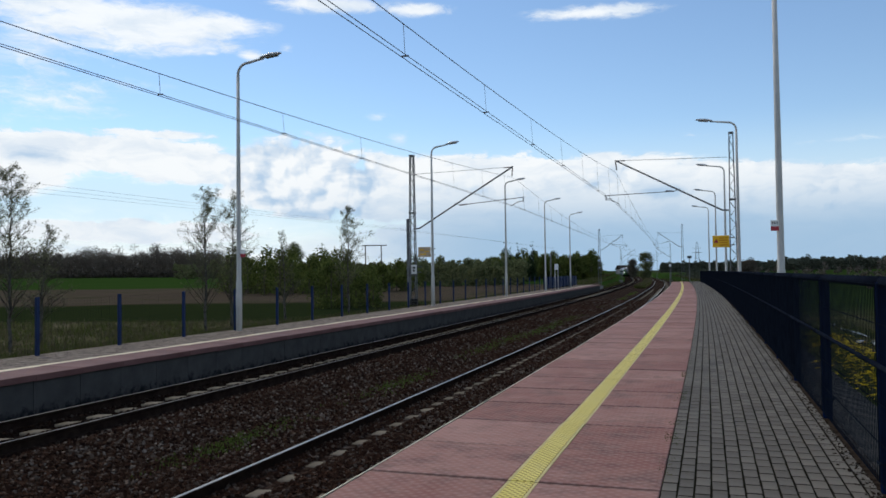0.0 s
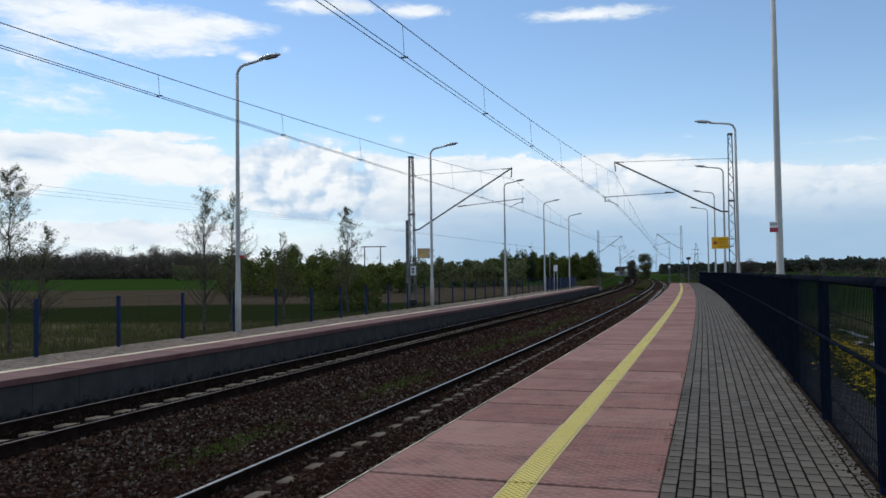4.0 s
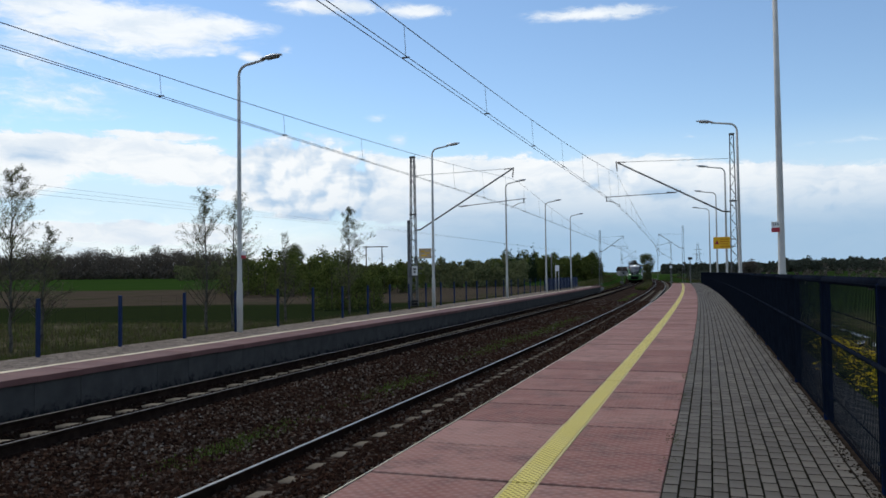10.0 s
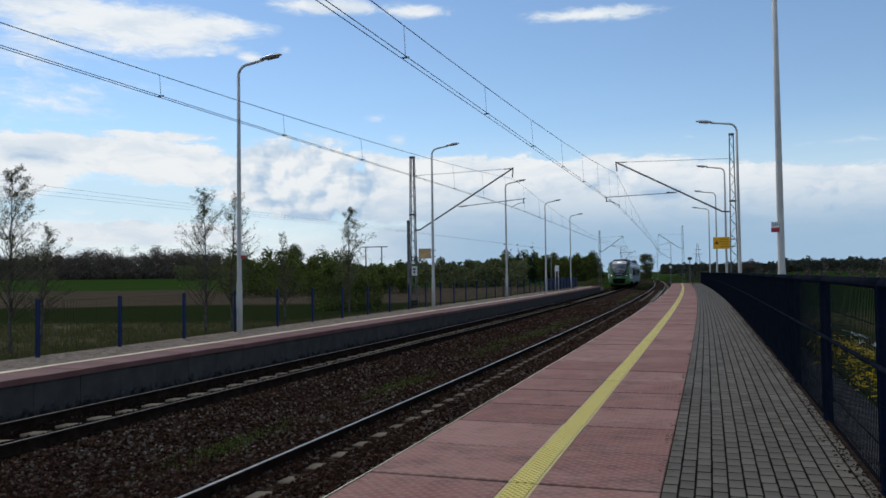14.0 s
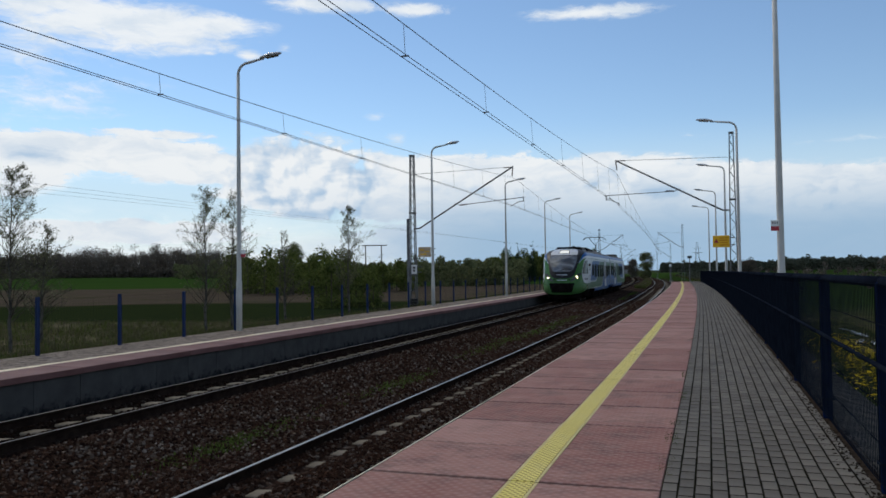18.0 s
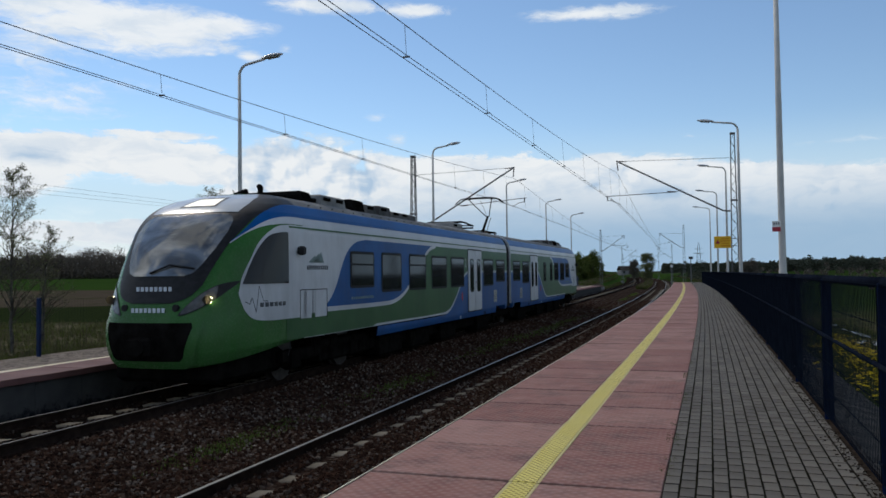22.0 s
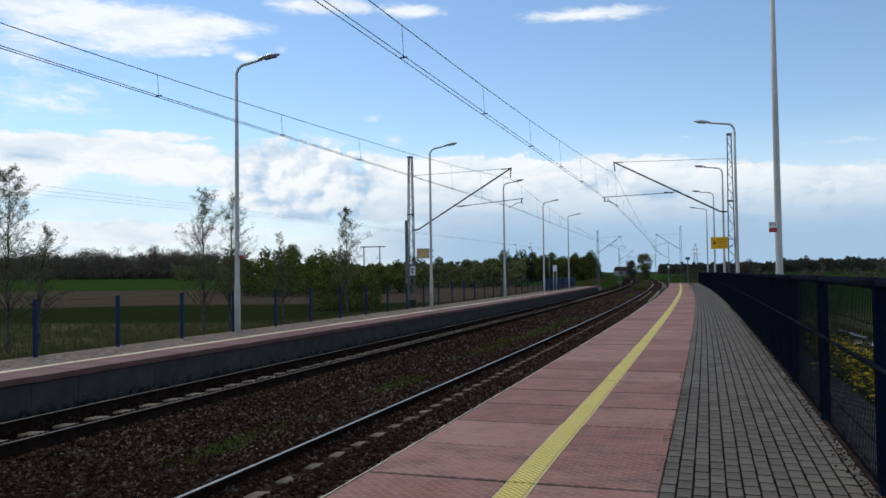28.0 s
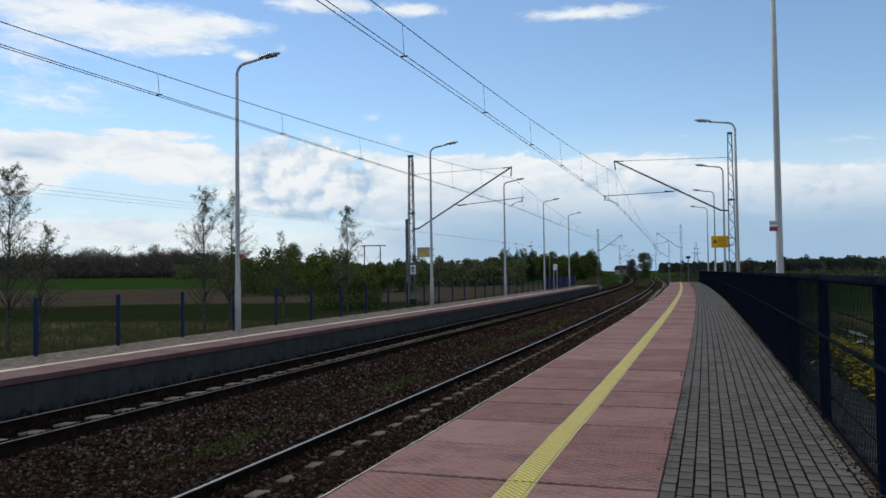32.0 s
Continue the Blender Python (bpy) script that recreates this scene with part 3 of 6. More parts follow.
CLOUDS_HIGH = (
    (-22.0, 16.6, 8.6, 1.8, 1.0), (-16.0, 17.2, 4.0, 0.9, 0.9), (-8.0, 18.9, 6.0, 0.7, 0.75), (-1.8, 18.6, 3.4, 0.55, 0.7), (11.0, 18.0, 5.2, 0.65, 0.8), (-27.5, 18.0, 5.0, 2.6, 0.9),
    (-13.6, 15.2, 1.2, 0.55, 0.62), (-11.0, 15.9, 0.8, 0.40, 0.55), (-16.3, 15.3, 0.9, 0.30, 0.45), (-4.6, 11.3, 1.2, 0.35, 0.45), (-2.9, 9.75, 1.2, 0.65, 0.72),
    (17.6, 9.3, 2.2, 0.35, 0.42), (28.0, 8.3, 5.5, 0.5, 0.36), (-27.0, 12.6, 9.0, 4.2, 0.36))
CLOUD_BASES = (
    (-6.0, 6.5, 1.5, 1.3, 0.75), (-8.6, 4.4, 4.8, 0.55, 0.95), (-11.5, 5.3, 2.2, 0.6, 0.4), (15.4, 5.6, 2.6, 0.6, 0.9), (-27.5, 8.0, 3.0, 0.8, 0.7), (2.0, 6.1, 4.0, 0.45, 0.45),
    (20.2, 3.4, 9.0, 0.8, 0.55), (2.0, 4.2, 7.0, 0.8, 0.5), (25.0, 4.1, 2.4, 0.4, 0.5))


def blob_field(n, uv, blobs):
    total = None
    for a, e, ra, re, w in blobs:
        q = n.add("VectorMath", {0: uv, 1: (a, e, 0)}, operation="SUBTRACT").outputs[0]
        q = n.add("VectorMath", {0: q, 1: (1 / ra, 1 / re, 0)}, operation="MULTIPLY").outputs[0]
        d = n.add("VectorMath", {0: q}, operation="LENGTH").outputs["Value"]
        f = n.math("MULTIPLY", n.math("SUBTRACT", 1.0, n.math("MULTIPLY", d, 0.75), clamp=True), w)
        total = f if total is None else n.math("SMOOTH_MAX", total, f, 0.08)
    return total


def cloud_material(name, blobs, heaps, bases, general, sharp, bright, rag):
    """Streaky sheets of cloud; where heaps are given they carry billows with bright heads, and the bases are grey."""
    n = Nodes(name)
    uv = n.add("UVMap", uv_map="sky").outputs[0]
    az, height = n.add("SeparateXYZ", {0: uv}).outputs[0], n.add("SeparateXYZ", {0: uv}).outputs[1]
    bent = n.add("VectorMath", {0: uv, 1: n.add("VectorMath", {0: n.add("TexNoise", {"Vector": uv, "Scale": 0.45, "Detail": 4.0, "Roughness": 0.55}).outputs["Color"], 1: (2.2, 0.9, 0.0)}, operation="MULTIPLY").outputs[0]}, operation="ADD").outputs[0]
    flat = n.add("VectorMath", {0: bent, 1: (0.30, 1.0, 1.0)}, operation="MULTIPLY").outputs[0]
    streak, fine = n.noise(0.55, 10, 0.60, flat, 0.3), n.noise(1.9, 8, 0.65, flat, 0.4)
    wisp = n.math("ADD", n.math("MULTIPLY", streak, 0.66), n.math("MULTIPLY", fine, 0.34))
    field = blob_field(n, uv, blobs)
    ragged = n.math("MULTIPLY", n.math("SUBTRACT", wisp, 0.5), rag)
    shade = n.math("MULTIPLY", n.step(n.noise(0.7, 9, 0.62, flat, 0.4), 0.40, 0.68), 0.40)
    if heaps:
        def heads(vec):
            lumps = [n.add("TexVoronoi", {"Vector": vec, "Scale": sc, "Randomness": 1.0, "Smoothness": 0.18}, feature="SMOOTH_F1").outputs["Distance"] for sc in (0.34, 0.85, 2.1)]
            return n.math("SUBTRACT", 0.72, n.math("ADD", n.math("MULTIPLY", lumps[0], 0.58), n.math("ADD", n.math("MULTIPLY", lumps[1], 0.30), n.math("MULTIPLY", lumps[2], 0.13))))
        billow = heads(bent)
        lit = n.math("SUBTRACT", billow, heads(n.add("VectorMath", {0: bent, 1: (-0.50, 0.60, 0.0)}, operation="ADD").outputs[0]))
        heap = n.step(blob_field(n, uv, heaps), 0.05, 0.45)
        ragged = n.math("ADD", n.math("MULTIPLY", ragged, n.math("SUBTRACT", 1.0, n.math("MULTIPLY", heap, 0.6))), n.math("MULTIPLY", heap, n.math("MULTIPLY", n.math("SUBTRACT", billow, 0.20), 0.85)))
        shade = n.math("ADD", shade, n.math("MULTIPLY", heap, n.math("MULTIPLY", n.math("SUBTRACT", 0.12, n.math("MULTIPLY", lit, 2.3)), 1.0)))
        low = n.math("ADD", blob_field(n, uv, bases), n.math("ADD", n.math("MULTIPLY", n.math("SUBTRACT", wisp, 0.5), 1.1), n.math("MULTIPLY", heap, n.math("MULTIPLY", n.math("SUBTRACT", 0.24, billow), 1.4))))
        shade = n.math("ADD", shade, n.math("MULTIPLY", n.step(low, 0.12, 0.95), 0.75), clamp=True)
    f = n.math("ADD", field, n.math("MULTIPLY", ragged, n.math("MINIMUM", n.math("ADD", n.math("MULTIPLY", field, 3.0), 0.15), 1.0)))
    f = n.math("ADD", f, n.math("MULTIPLY", n.step(n.math("ABSOLUTE", az), 33, 50), general))
    cover = n.step(f, 0.14, 0.14 + sharp)
    if heaps:
        haze = n.math("MULTIPLY", n.step(n.math("ADD", height, n.math("MULTIPLY", n.math("SUBTRACT", streak, 0.5), 5.0)), 5.6, 1.6), 0.92)
        veil = n.math("MULTIPLY", n.step(height, 11.0, 5.0), 0.75)
    else:
        # broken cloud overhead
        way = n.add("VectorMath", {0: n.coords(), 1: (1 / 1500, 1 / 1500, 1 / 1100)}, operation="MULTIPLY").outputs[0]
        broken = n.step(n.noise(1.6, 8, 0.6, way, 0.6), 0.46, 0.63)
        cover = n.math("MAXIMUM", n.math("MULTIPLY", cover, 0.95), n.math("MULTIPLY", broken, n.step(height, 21.5, 34)))
    col = n.mix(shade, (0.98 * bright, 0.985 * bright, 0.99 * bright, 1), (0.50 * bright, 0.64 * bright, 0.81 * bright, 1))
    dusk = n.math("ADD", 0.14, n.math("MULTIPLY", n.step(az, -14, 4), 0.78))
    col = n.mix(n.math("MULTIPLY", n.step(height, 7.8, 2.2), dusk), col, (0.35 * bright, 0.52 * bright, 0.71 * bright, 1))
    if heaps:
        # pale haze in the gaps low down
        col = n.mix(n.math("MAXIMUM", cover, haze), (0.64 * bright, 0.79 * bright, 0.91 * bright, 1), col)
        cover = n.math("MAXIMUM", cover, n.math("MAXIMUM", haze, veil))
    n.t.nodes.remove(n.bsdf)
    em = n.add("Emission", {"Color": col, "Strength": 1.0})
    mixed = n.add("MixShader", {0: cover, 1: n.add("BsdfTransparent").outputs[0], 2: em.outputs[0]})
    n.t.links.new(mixed.outputs[0], n.out.inputs["Surface"])
    return n.mat


def cloud_shell(name, radius, mat, label, top=34):
    so, uvs = Solid(), []
    els = np.linspace(-1.5, 34, 20) if name == "backdrop" and top < 40 else np.concatenate([np.linspace(-1.5, 34, 20), np.linspace(36, top, 18)])
    azs = np.linspace(-180, 180, 121)
    view = -18.704
    so.sheet([[(radius * math.sin(radians(a + view)) * math.cos(radians(e)), radius * math.cos(radians(a + view)) * math.cos(radians(e)), radius * math.sin(radians(e))) for a in azs] for e in els])
    me = so.mesh(name, mat, smooth=True)
    layer = me.uv_layers.new(name="sky")
    uv = np.array([(a, e) for e in els for a in azs])
    loops = np.zeros(len(me.loops), int)
    me.loops.foreach_get("vertex_index", loops)
    layer.data.foreach_set("uv", uv[loops].astype(np.float32).ravel())
    return tagged(new(name, me), label, "backdrop", kind="structure")


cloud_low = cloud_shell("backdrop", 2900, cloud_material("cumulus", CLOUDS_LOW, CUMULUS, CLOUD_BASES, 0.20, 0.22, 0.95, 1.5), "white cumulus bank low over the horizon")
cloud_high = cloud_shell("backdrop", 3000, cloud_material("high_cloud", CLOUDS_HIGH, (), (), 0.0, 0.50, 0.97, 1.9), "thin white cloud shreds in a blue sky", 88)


# ---- fences ----
def mesh_panel(w, z0, z1, gx=0.05, gz=0.20, r=0.0025):
    so = Solid()
    for i in range(int(w / gx) + 1):
        x = -w / 2 + i * gx
        so.box(0, x, (z0 + z1) / 2, 2 * r, 2 * r, z1 - z0)
    k = int((z1 - z0) / gz)
    for i in range(k + 1):
        so.box(0.004, 0, z0 + (z1 - z0) * i / k, 2.4 * r, w, 2.4 * r)
    return so


def right_fence():
    """Blue railing with welded mesh behind the pavers."""
    gap, top = 2.42, 1.20
    post, rail, mid, panel, foot = Solid(), Solid(), Solid(), mesh_panel(gap - 0.01, 0.06, 1.19, 0.05, 0.20, 0.0021), Solid()
    post.box(0, 0, top / 2 - 0.1, 0.07, 0.07, top + 0.2, bevel=0.006)
    foot.box(0, 0, 0.17, 0.10, 0.10, 0.012)
    rail.tube([(0, -gap / 2, top), (0, gap / 2, top)], 0.033, 10)
    mid.tube([(-0.065, -gap / 2, 0.74), (-0.065, gap / 2, 0.74)], 0.015, 8)
    fence = None
    for i in range(38):
        s = 5.09 + (i - 2) * gap
        fence = thing("fence", "dark blue railing bay with a top tube and welded wire mesh", "fence", stand(s, 0.93), "railing bays along the near platform")
        if i == 0:
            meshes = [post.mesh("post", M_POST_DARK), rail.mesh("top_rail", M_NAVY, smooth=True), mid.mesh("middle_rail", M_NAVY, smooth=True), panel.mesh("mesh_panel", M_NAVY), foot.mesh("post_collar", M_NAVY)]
        p = part("post", meshes[0], None, fence, "blue painted square post")
        part("post_collar", meshes[4], None, p)
        for me, nm in zip(meshes[1:4], ("top_rail", "middle_rail", "mesh_panel")):
            part(nm, me, None, fence, m=Matrix.Translation((-0.045 if nm == "mesh_panel" else 0, gap / 2, 0)))


def left_fence():
    gap = 2.272
    post, panel = Solid(), mesh_panel(gap - 0.06, 0.08, 1.08, 0.08, 0.25, 0.0008)
    post.box(0, 0, 0.50, 0.06, 0.06, 1.26, bevel=0.008)
    a, b = post.mesh("post", M_BLUE), panel.mesh("mesh_panel", M_NAVY)
    for i in range(-4, 34):
        fence = thing("fence", "blue post with a thin wire mesh panel", "fence", stand(12.05 + i * gap, -12.30, FAR_TOP), "fence bays behind the far platform")
        part("post", a, None, fence, "blue painted post")
        part("mesh_panel", b, None, fence, m=Matrix.Translation((0, gap / 2, 0)))
    # closed blue panels towards the end
    pan = Solid()
    pan.box(0, 0, 0.56, 0.03, gap * 0.98, 1.0, bevel=0.004)
    pm = pan.mesh("panel", M_BLUE)
    for i in range(24, 34):
        f = thing("fence", "blue sheet fence panel", "fence", stand(12.05 + (i + 0.5) * gap, -12.36, FAR_TOP), "fence bays behind the far platform")
        part("panel", pm, None, f)


right_fence()
left_fence()


# ---- lamp posts ----
M_LENS = surface("lamp_glass", (0.24, 0.24, 0.235), (0.36, 0.36, 0.35), 8, 0.3, bump=0.0)


def lamp_post(side, m, h=7.15):
    """side: +1 reaches to its x, -1 the other way."""
    lp = thing("street_lamp", "tall pale steel platform lamp with a curved arm and flat head", "street lamp", m, "platform lamps")
    pole = Solid()
    pole.tube([(0, 0, -0.3), (0, 0, 1.3), (0, 0, 1.38), (0, 0, 4.2), (0, 0, h - 0.36)], [0.083, 0.080, 0.066, 0.056, 0.044], 12)
    p = part("pole", pole, M_POST, lp, smooth=True)
    hatch = Solid()
    hatch.box(-0.074 * side, 0, 0.85, 0.012, 0.07, 0.32, bevel=0.004)
    part("service_hatch", hatch, M_GALV, p)
    reach = 0.95 if side < 0 else 0.80
    arm = Solid()
    path = [(0, 0, h - 0.42)]
    for i in range(9):
        a = radians(90 * i / 8)
        path.append((side * 0.30 * (1 - math.cos(a)), 0, h - 0.36 + 0.30 * math.sin(a)))
    path.append((side * reach, 0, h + 0.02))
    arm.tube(path, [0.044] + [0.038] * 9 + [0.030], 10)
    part("arm", arm, M_POST, lp, smooth=True)
    head = Solid()
    rings = []
    for i in range(9):
        u = i / 8
        w, t = 0.115 * math.sin(math.pi * (0.12 + 0.80 * u)) ** 0.6, 0.075 * math.sin(math.pi * (0.10 + 0.82 * u)) ** 0.7
        cx = side * (reach - 0.09 + 0.62 * u)
        rings.append([(cx, w * math.cos(a), h + 0.035 + 0.075 * u + (t if math.sin(a) > 0 else t * 0.35) * math.sin(a)) for a in np.linspace(0, 2 * math.pi, 15)])
    head.sheet(rings, flip=side > 0)
    head.f += [tuple(range(15)), tuple(reversed(range(8 * 15, 9 * 15)))]
    head.mi += [0, 0]
    hd = part("lamp_head", head, M_GALV, lp, "grey flat lamp head", smooth=True)
    gl = Solid()
    gl.box(side * (reach + 0.25), 0, h + 0.045, 0.36, 0.15, 0.03, Matrix.Rotation(-side * 0.12, 4, "Y"), bevel=0.01)
    part("lens", gl, M_LENS, hd, "unlit lamp glass")
    return lp


def pole_sign(m):
    sg = thing("sign", "small white and red number plate on a lamp pole", "sign", m, "plates on lamp poles")
    a, b, c = Solid(), Solid(), Solid()
    a.box(0, 0, 0.045, 0.15, 0.012, 0.11, bevel=0.003)
    b.box(0, 0, -0.056, 0.15, 0.012, 0.085, bevel=0.003)
    c.box(0.085, 0.01, 0, 0.05, 0.02, 0.03)
    part("white_field", a, M_WHITE, sg)
    part("red_field", b, M_RED, sg, "dark red lower field")
    part("bracket", c, M_GALV, sg)
    for k in range(3):
        l = Solid()
        l.box(-0.04 + 0.04 * k, -0.008, 0.05, 0.018, 0.004, 0.045)
        part("marking", l, M_LATTICE, sg)


for s, o in ((18.8, -12.13), (34.5, -11.83), (49.6, -11.83), (64.3, -11.80), (80.2, -11.88)):
    lamp_post(1, stand(s, o, FAR_TOP), 7.38)
for s, o in ((16.05, 1.30), (32.4, 1.28), (46.1, 1.30), (60.3, 1.27), (75.6, 1.26)):
    lamp_post(-1, stand(s, o, -0.1))
pole_sign(stand(16.0, 1.205, 2.10))
pole_sign(stand(18.75, -11.97, 1.90) @ Matrix.Rotation(math.pi, 4, "Z"))


# ---- overhead line ----
def lattice_mast(m, height, w0=0.36, w1=0.16):
    mast = thing("lattice_mast", "grey steel lattice mast of the overhead line", "mast", m, "overhead line masts")
    for sx in (-1, 1):
        for sy in (-1, 1):
            leg = Solid()
            leg.tube([(sx * w0 / 2, sy * 0.12, -0.9), (sx * w1 / 2, sy * 0.08, height)], 0.028, 4)
            part("leg", leg, M_LATTICE, mast)
    n = int(height / 0.34)
    for sy in (-1, 1):
        for i in range(n):
            lace = Solid()
            a, b = i / n, (i + 1) / n
            k = 1 if i % 2 else -1
            wa, wb = w0 + (w1 - w0) * a, w0 + (w1 - w0) * b
            lace.tube([(k * wa / 2, sy * (0.12 - 0.04 * a), a * height), (-k * wb / 2, sy * (0.12 - 0.04 * b), b * height)], 0.011, 4)
            part("lacing_bar", lace, M_LATTICE, mast)
    for z in (0.25, height * 0.62, height - 0.03):
        p = Solid()
        w = w0 + (w1 - w0) * z / height
        p.box(0, 0, z, w + 0.06, 0.27, 0.07, bevel=0.005)
        part("cross_plate", p, M_LATTICE, mast)
    base = Solid()
    base.box(0, 0, -0.62, 0.75, 0.6, 0.62, bevel=0.03)
    part("footing", base, M_CONC, mast)
    return mast


def insulator(so, a, b, r=0.045, n=6):
    a, b = Vector(a), Vector(b)
    pts, rs = [], []
    for i in range(2 * n + 1):
        pts.append(a.lerp(b, i / (2 * n)))
        rs.append(r if i % 2 else r * 0.5)
    so.tube(pts, rs, 8)


def cantilever(m, reach, foot, tip, side, wire):
    """Strut, tie and steady arm over a track. Heights are from the platform's top; side: which way the arm reaches."""
    arm = thing("cantilever", "dark steel overhead line bracket with strut, tie wire and steady arm", "bracket", m, "overhead line brackets")
    k = side
    s = Solid()
    s.tube([(0, 0, foot), (k * 0.30, 0, foot + 0.02), (k * reach, 0, tip)], 0.038, 8)
    part("strut", s, M_LATTICE, arm, smooth=True)
    t = Solid()
    t.tube([(0, 0, tip - 0.12), (k * (reach - 0.15), 0, tip - 0.02)], 0.010, 6)
    part("tie", t, M_LATTICE, arm)
    i1 = Solid()
    insulator(i1, (k * (reach - 0.45), 0, tip - 0.04), (k * (reach - 0.1), 0, tip - 0.02), 0.03, 4)
    insulator(i1, (k * (reach - 0.02), 0, tip - 0.06), (k * (reach - 0.06), 0, tip - 0.45), 0.035, 4)
    part("insulator", i1, M_INSUL, arm, "brown ribbed insulators")
    u = 0.42
    zr = foot + (tip - foot) * u
    y = Solid()
    y.tube([(k * reach * u, 0, zr), (k * (reach * u + 0.25), 0, zr - 0.10), (k * (reach + 0.55), 0, wire + 0.42)], 0.017, 6)
    y.tube([(k * (reach + 0.45), 0, wire + 0.42), (k * (reach + 0.45), 0, wire + 0.20)], 0.025, 6)
    y.tube([(k * (reach + 0.45), 0, wire + 0.24), (k * (reach + 0.2), 0, wire + 0.20), (k * (reach - 0.15), 0, wire + 0.02)], 0.015, 6)
    part("steady_arm", y, M_LATTICE, arm)
    i2 = Solid()
    insulator(i2, (k * (reach * u + 0.25), 0, zr - 0.10), (k * (reach * u + 0.62), 0, zr - 0.07), 0.04, 4)
    part("insulator", i2, M_INSUL, arm, "brown ribbed insulators")


SPAN, SUP_F, SUP_N = 73.0, 35.8, 37.5
W_F, W_N = 4.34, 4.40             # contact wires at the masts
for i in range(4):
    sf, sn = SUP_F + i * SPAN, SUP_N + i * SPAN
    # beyond the platforms the masts stand close to the tracks
    of, on = (-13.26, 1.30) if i == 0 else (FAR - 3.15, NEAR + 3.15)
    lattice_mast(stand(sf, of, -0.35), 7.36)
    cantilever(stand(sf, of + 0.06, 0), FAR - of - 0.06, 3.45 if i == 0 else 4.2, 6.20, 1, W_F)
    lattice_mast(stand(sn, on, -0.5), 7.94)
    cantilever(stand(sn, on - 0.15, 0), on - 0.15 - NEAR, 3.95 if i == 0 else 4.5, 6.45, -1, W_N)


def catenary(track, sup, wire_z, hang_by, dip, label, first, pitch, least=0.13):
    line = thing("overhead_wire", label, "wire", kind="structure")
    mess, con, dr = Solid(), Solid(), Solid()
    hang = hang_by

    def mz(s):
        u = ((s - sup + SPAN * 50) % SPAN) / SPAN
        return wire_z + least + hang * (2 * u - 1) ** 2

    def cz(s):
        u = ((s - sup + SPAN * 50) % SPAN) / SPAN
        return wire_z - dip * (1 - (2 * u - 1) ** 2)

    def zig(s):
        return 0.08 * math.cos(math.pi * (s - sup) / SPAN)
    ss = np.concatenate([np.arange(-40, 60, 1.5), np.arange(60, 300, 4)])
    mess.tube([at(s, track + zig(s) * 0.3, mz(s)) for s in ss], 0.0068, 5)
    for e in (-0.045, 0.045):
        con.tube([at(s, track + zig(s) + e, cz(s)) for s in ss], 0.0058, 5)
    for s in np.arange(first - 10 * pitch, 120, pitch):
        if mz(s) - cz(s) > 0.2:
            dr.tube([at(s, track + zig(s) * 0.3, mz(s)), at(s, track + zig(s), cz(s))], 0.004, 4)
            dr.box(*at(s, track + zig(s), cz(s) + 0.012), 0.10, 0.02, 0.02)
    part("messenger_wire", mess, M_WIRE, line)
    part("contact_wires", con, M_WIRE, line, "pair of grooved contact wires")
    part("droppers", dr, M_WIRE, line)


catenary(FAR, SUP_F, W_F, 1.27, 0.17, "overhead contact line over the far track", 10.5, 3.91, 0.08)
catenary(NEAR, SUP_N, W_N, 1.39, 0.25, "overhead contact line over the near track", 9.75, 4.05)


# ---- boards ----
def board(m, w, h, field, ink, label, rows, name="sign", icon=None):
    b = thing(name, label, "sign", m)
    f = Solid()
    f.box(0, 0, 0, w, 0.03, h, bevel=0.006)
    part("panel", f, field, b)
    for i, (x, z, l, t) in enumerate(rows):
        k = Solid()
        k.box(x, -0.018, z, l, 0.006, t)
        part("marking", k, ink, b)
    if icon:
        k = Solid()
        x, z, r = icon
        k.add([(x - r, -0.02, z - r * 0.8), (x + r, -0.02, z - r * 0.8), (x, -0.02, z + r)], [(0, 1, 2)])
        k.add([(x - r, -0.016, z - r * 0.8), (x + r, -0.016, z - r * 0.8), (x, -0.016, z + r)], [(2, 1, 0)])
        part("symbol", k, M_RED, b)
    for e in (0.3, -0.3):
        bk = Solid()
        bk.box(w / 2 + 0.10, 0.02, h * e, 0.25, 0.03, 0.04)
        part("bracket", bk, M_LATTICE, b)
    return b


M_ORANGE = surface("orange_ink", (0.55, 0.20, 0.01), (0.65, 0.27, 0.02), 4, 0.5, bump=0.0)
board(stand(36.9, 0.76, 2.54), 0.70, 0.52, M_YELLOW, M_ORANGE, "yellow warning board fixed to an overhead line mast",
      [(0.11, 0.15, 0.34, 0.045), (0.11, 0.05, 0.40, 0.045), (0.11, -0.05, 0.33, 0.045), (0.11, -0.16, 0.38, 0.045)], icon=(-0.20, 0.02, 0.10))
board(stand(35.6, -12.6, 2.32), 0.62, 0.48, M_TAN, M_YELLOW, "faded tan board fixed to an overhead line mast",
      [(-0.12, 0.10, 0.2, 0.06), (0.1, 0.02, 0.25, 0.05), (-0.05, -0.1, 0.3, 0.06)])
board(stand(35.5, -13.10, 1.50), 0.27, 0.44, M_WHITE, M_BLACK, "small white plate with dark markings on a mast", [(0, 0.08, 0.13, 0.08), (0, -0.06, 0.09, 0.10)])


def strut_post():
    p = thing("tension_post", "dark steel tensioning post with weights beside a mast", "post", stand(35.3, -13.30, -0.4))
    a = Solid()
    a.box(0, 0, 2.1, 0.13, 0.13, 4.4, bevel=0.01)
    part("upright", a, M_LATTICE, p)
    for i in range(3):
        w = Solid()
        w.tube([(0.26, 0.0, 0.15 + i * 0.13), (0.26, 0.0, 0.26 + i * 0.13)], 0.17, 12)
        part("weight", w, M_BLACK, p, "dark round weight")


strut_post()


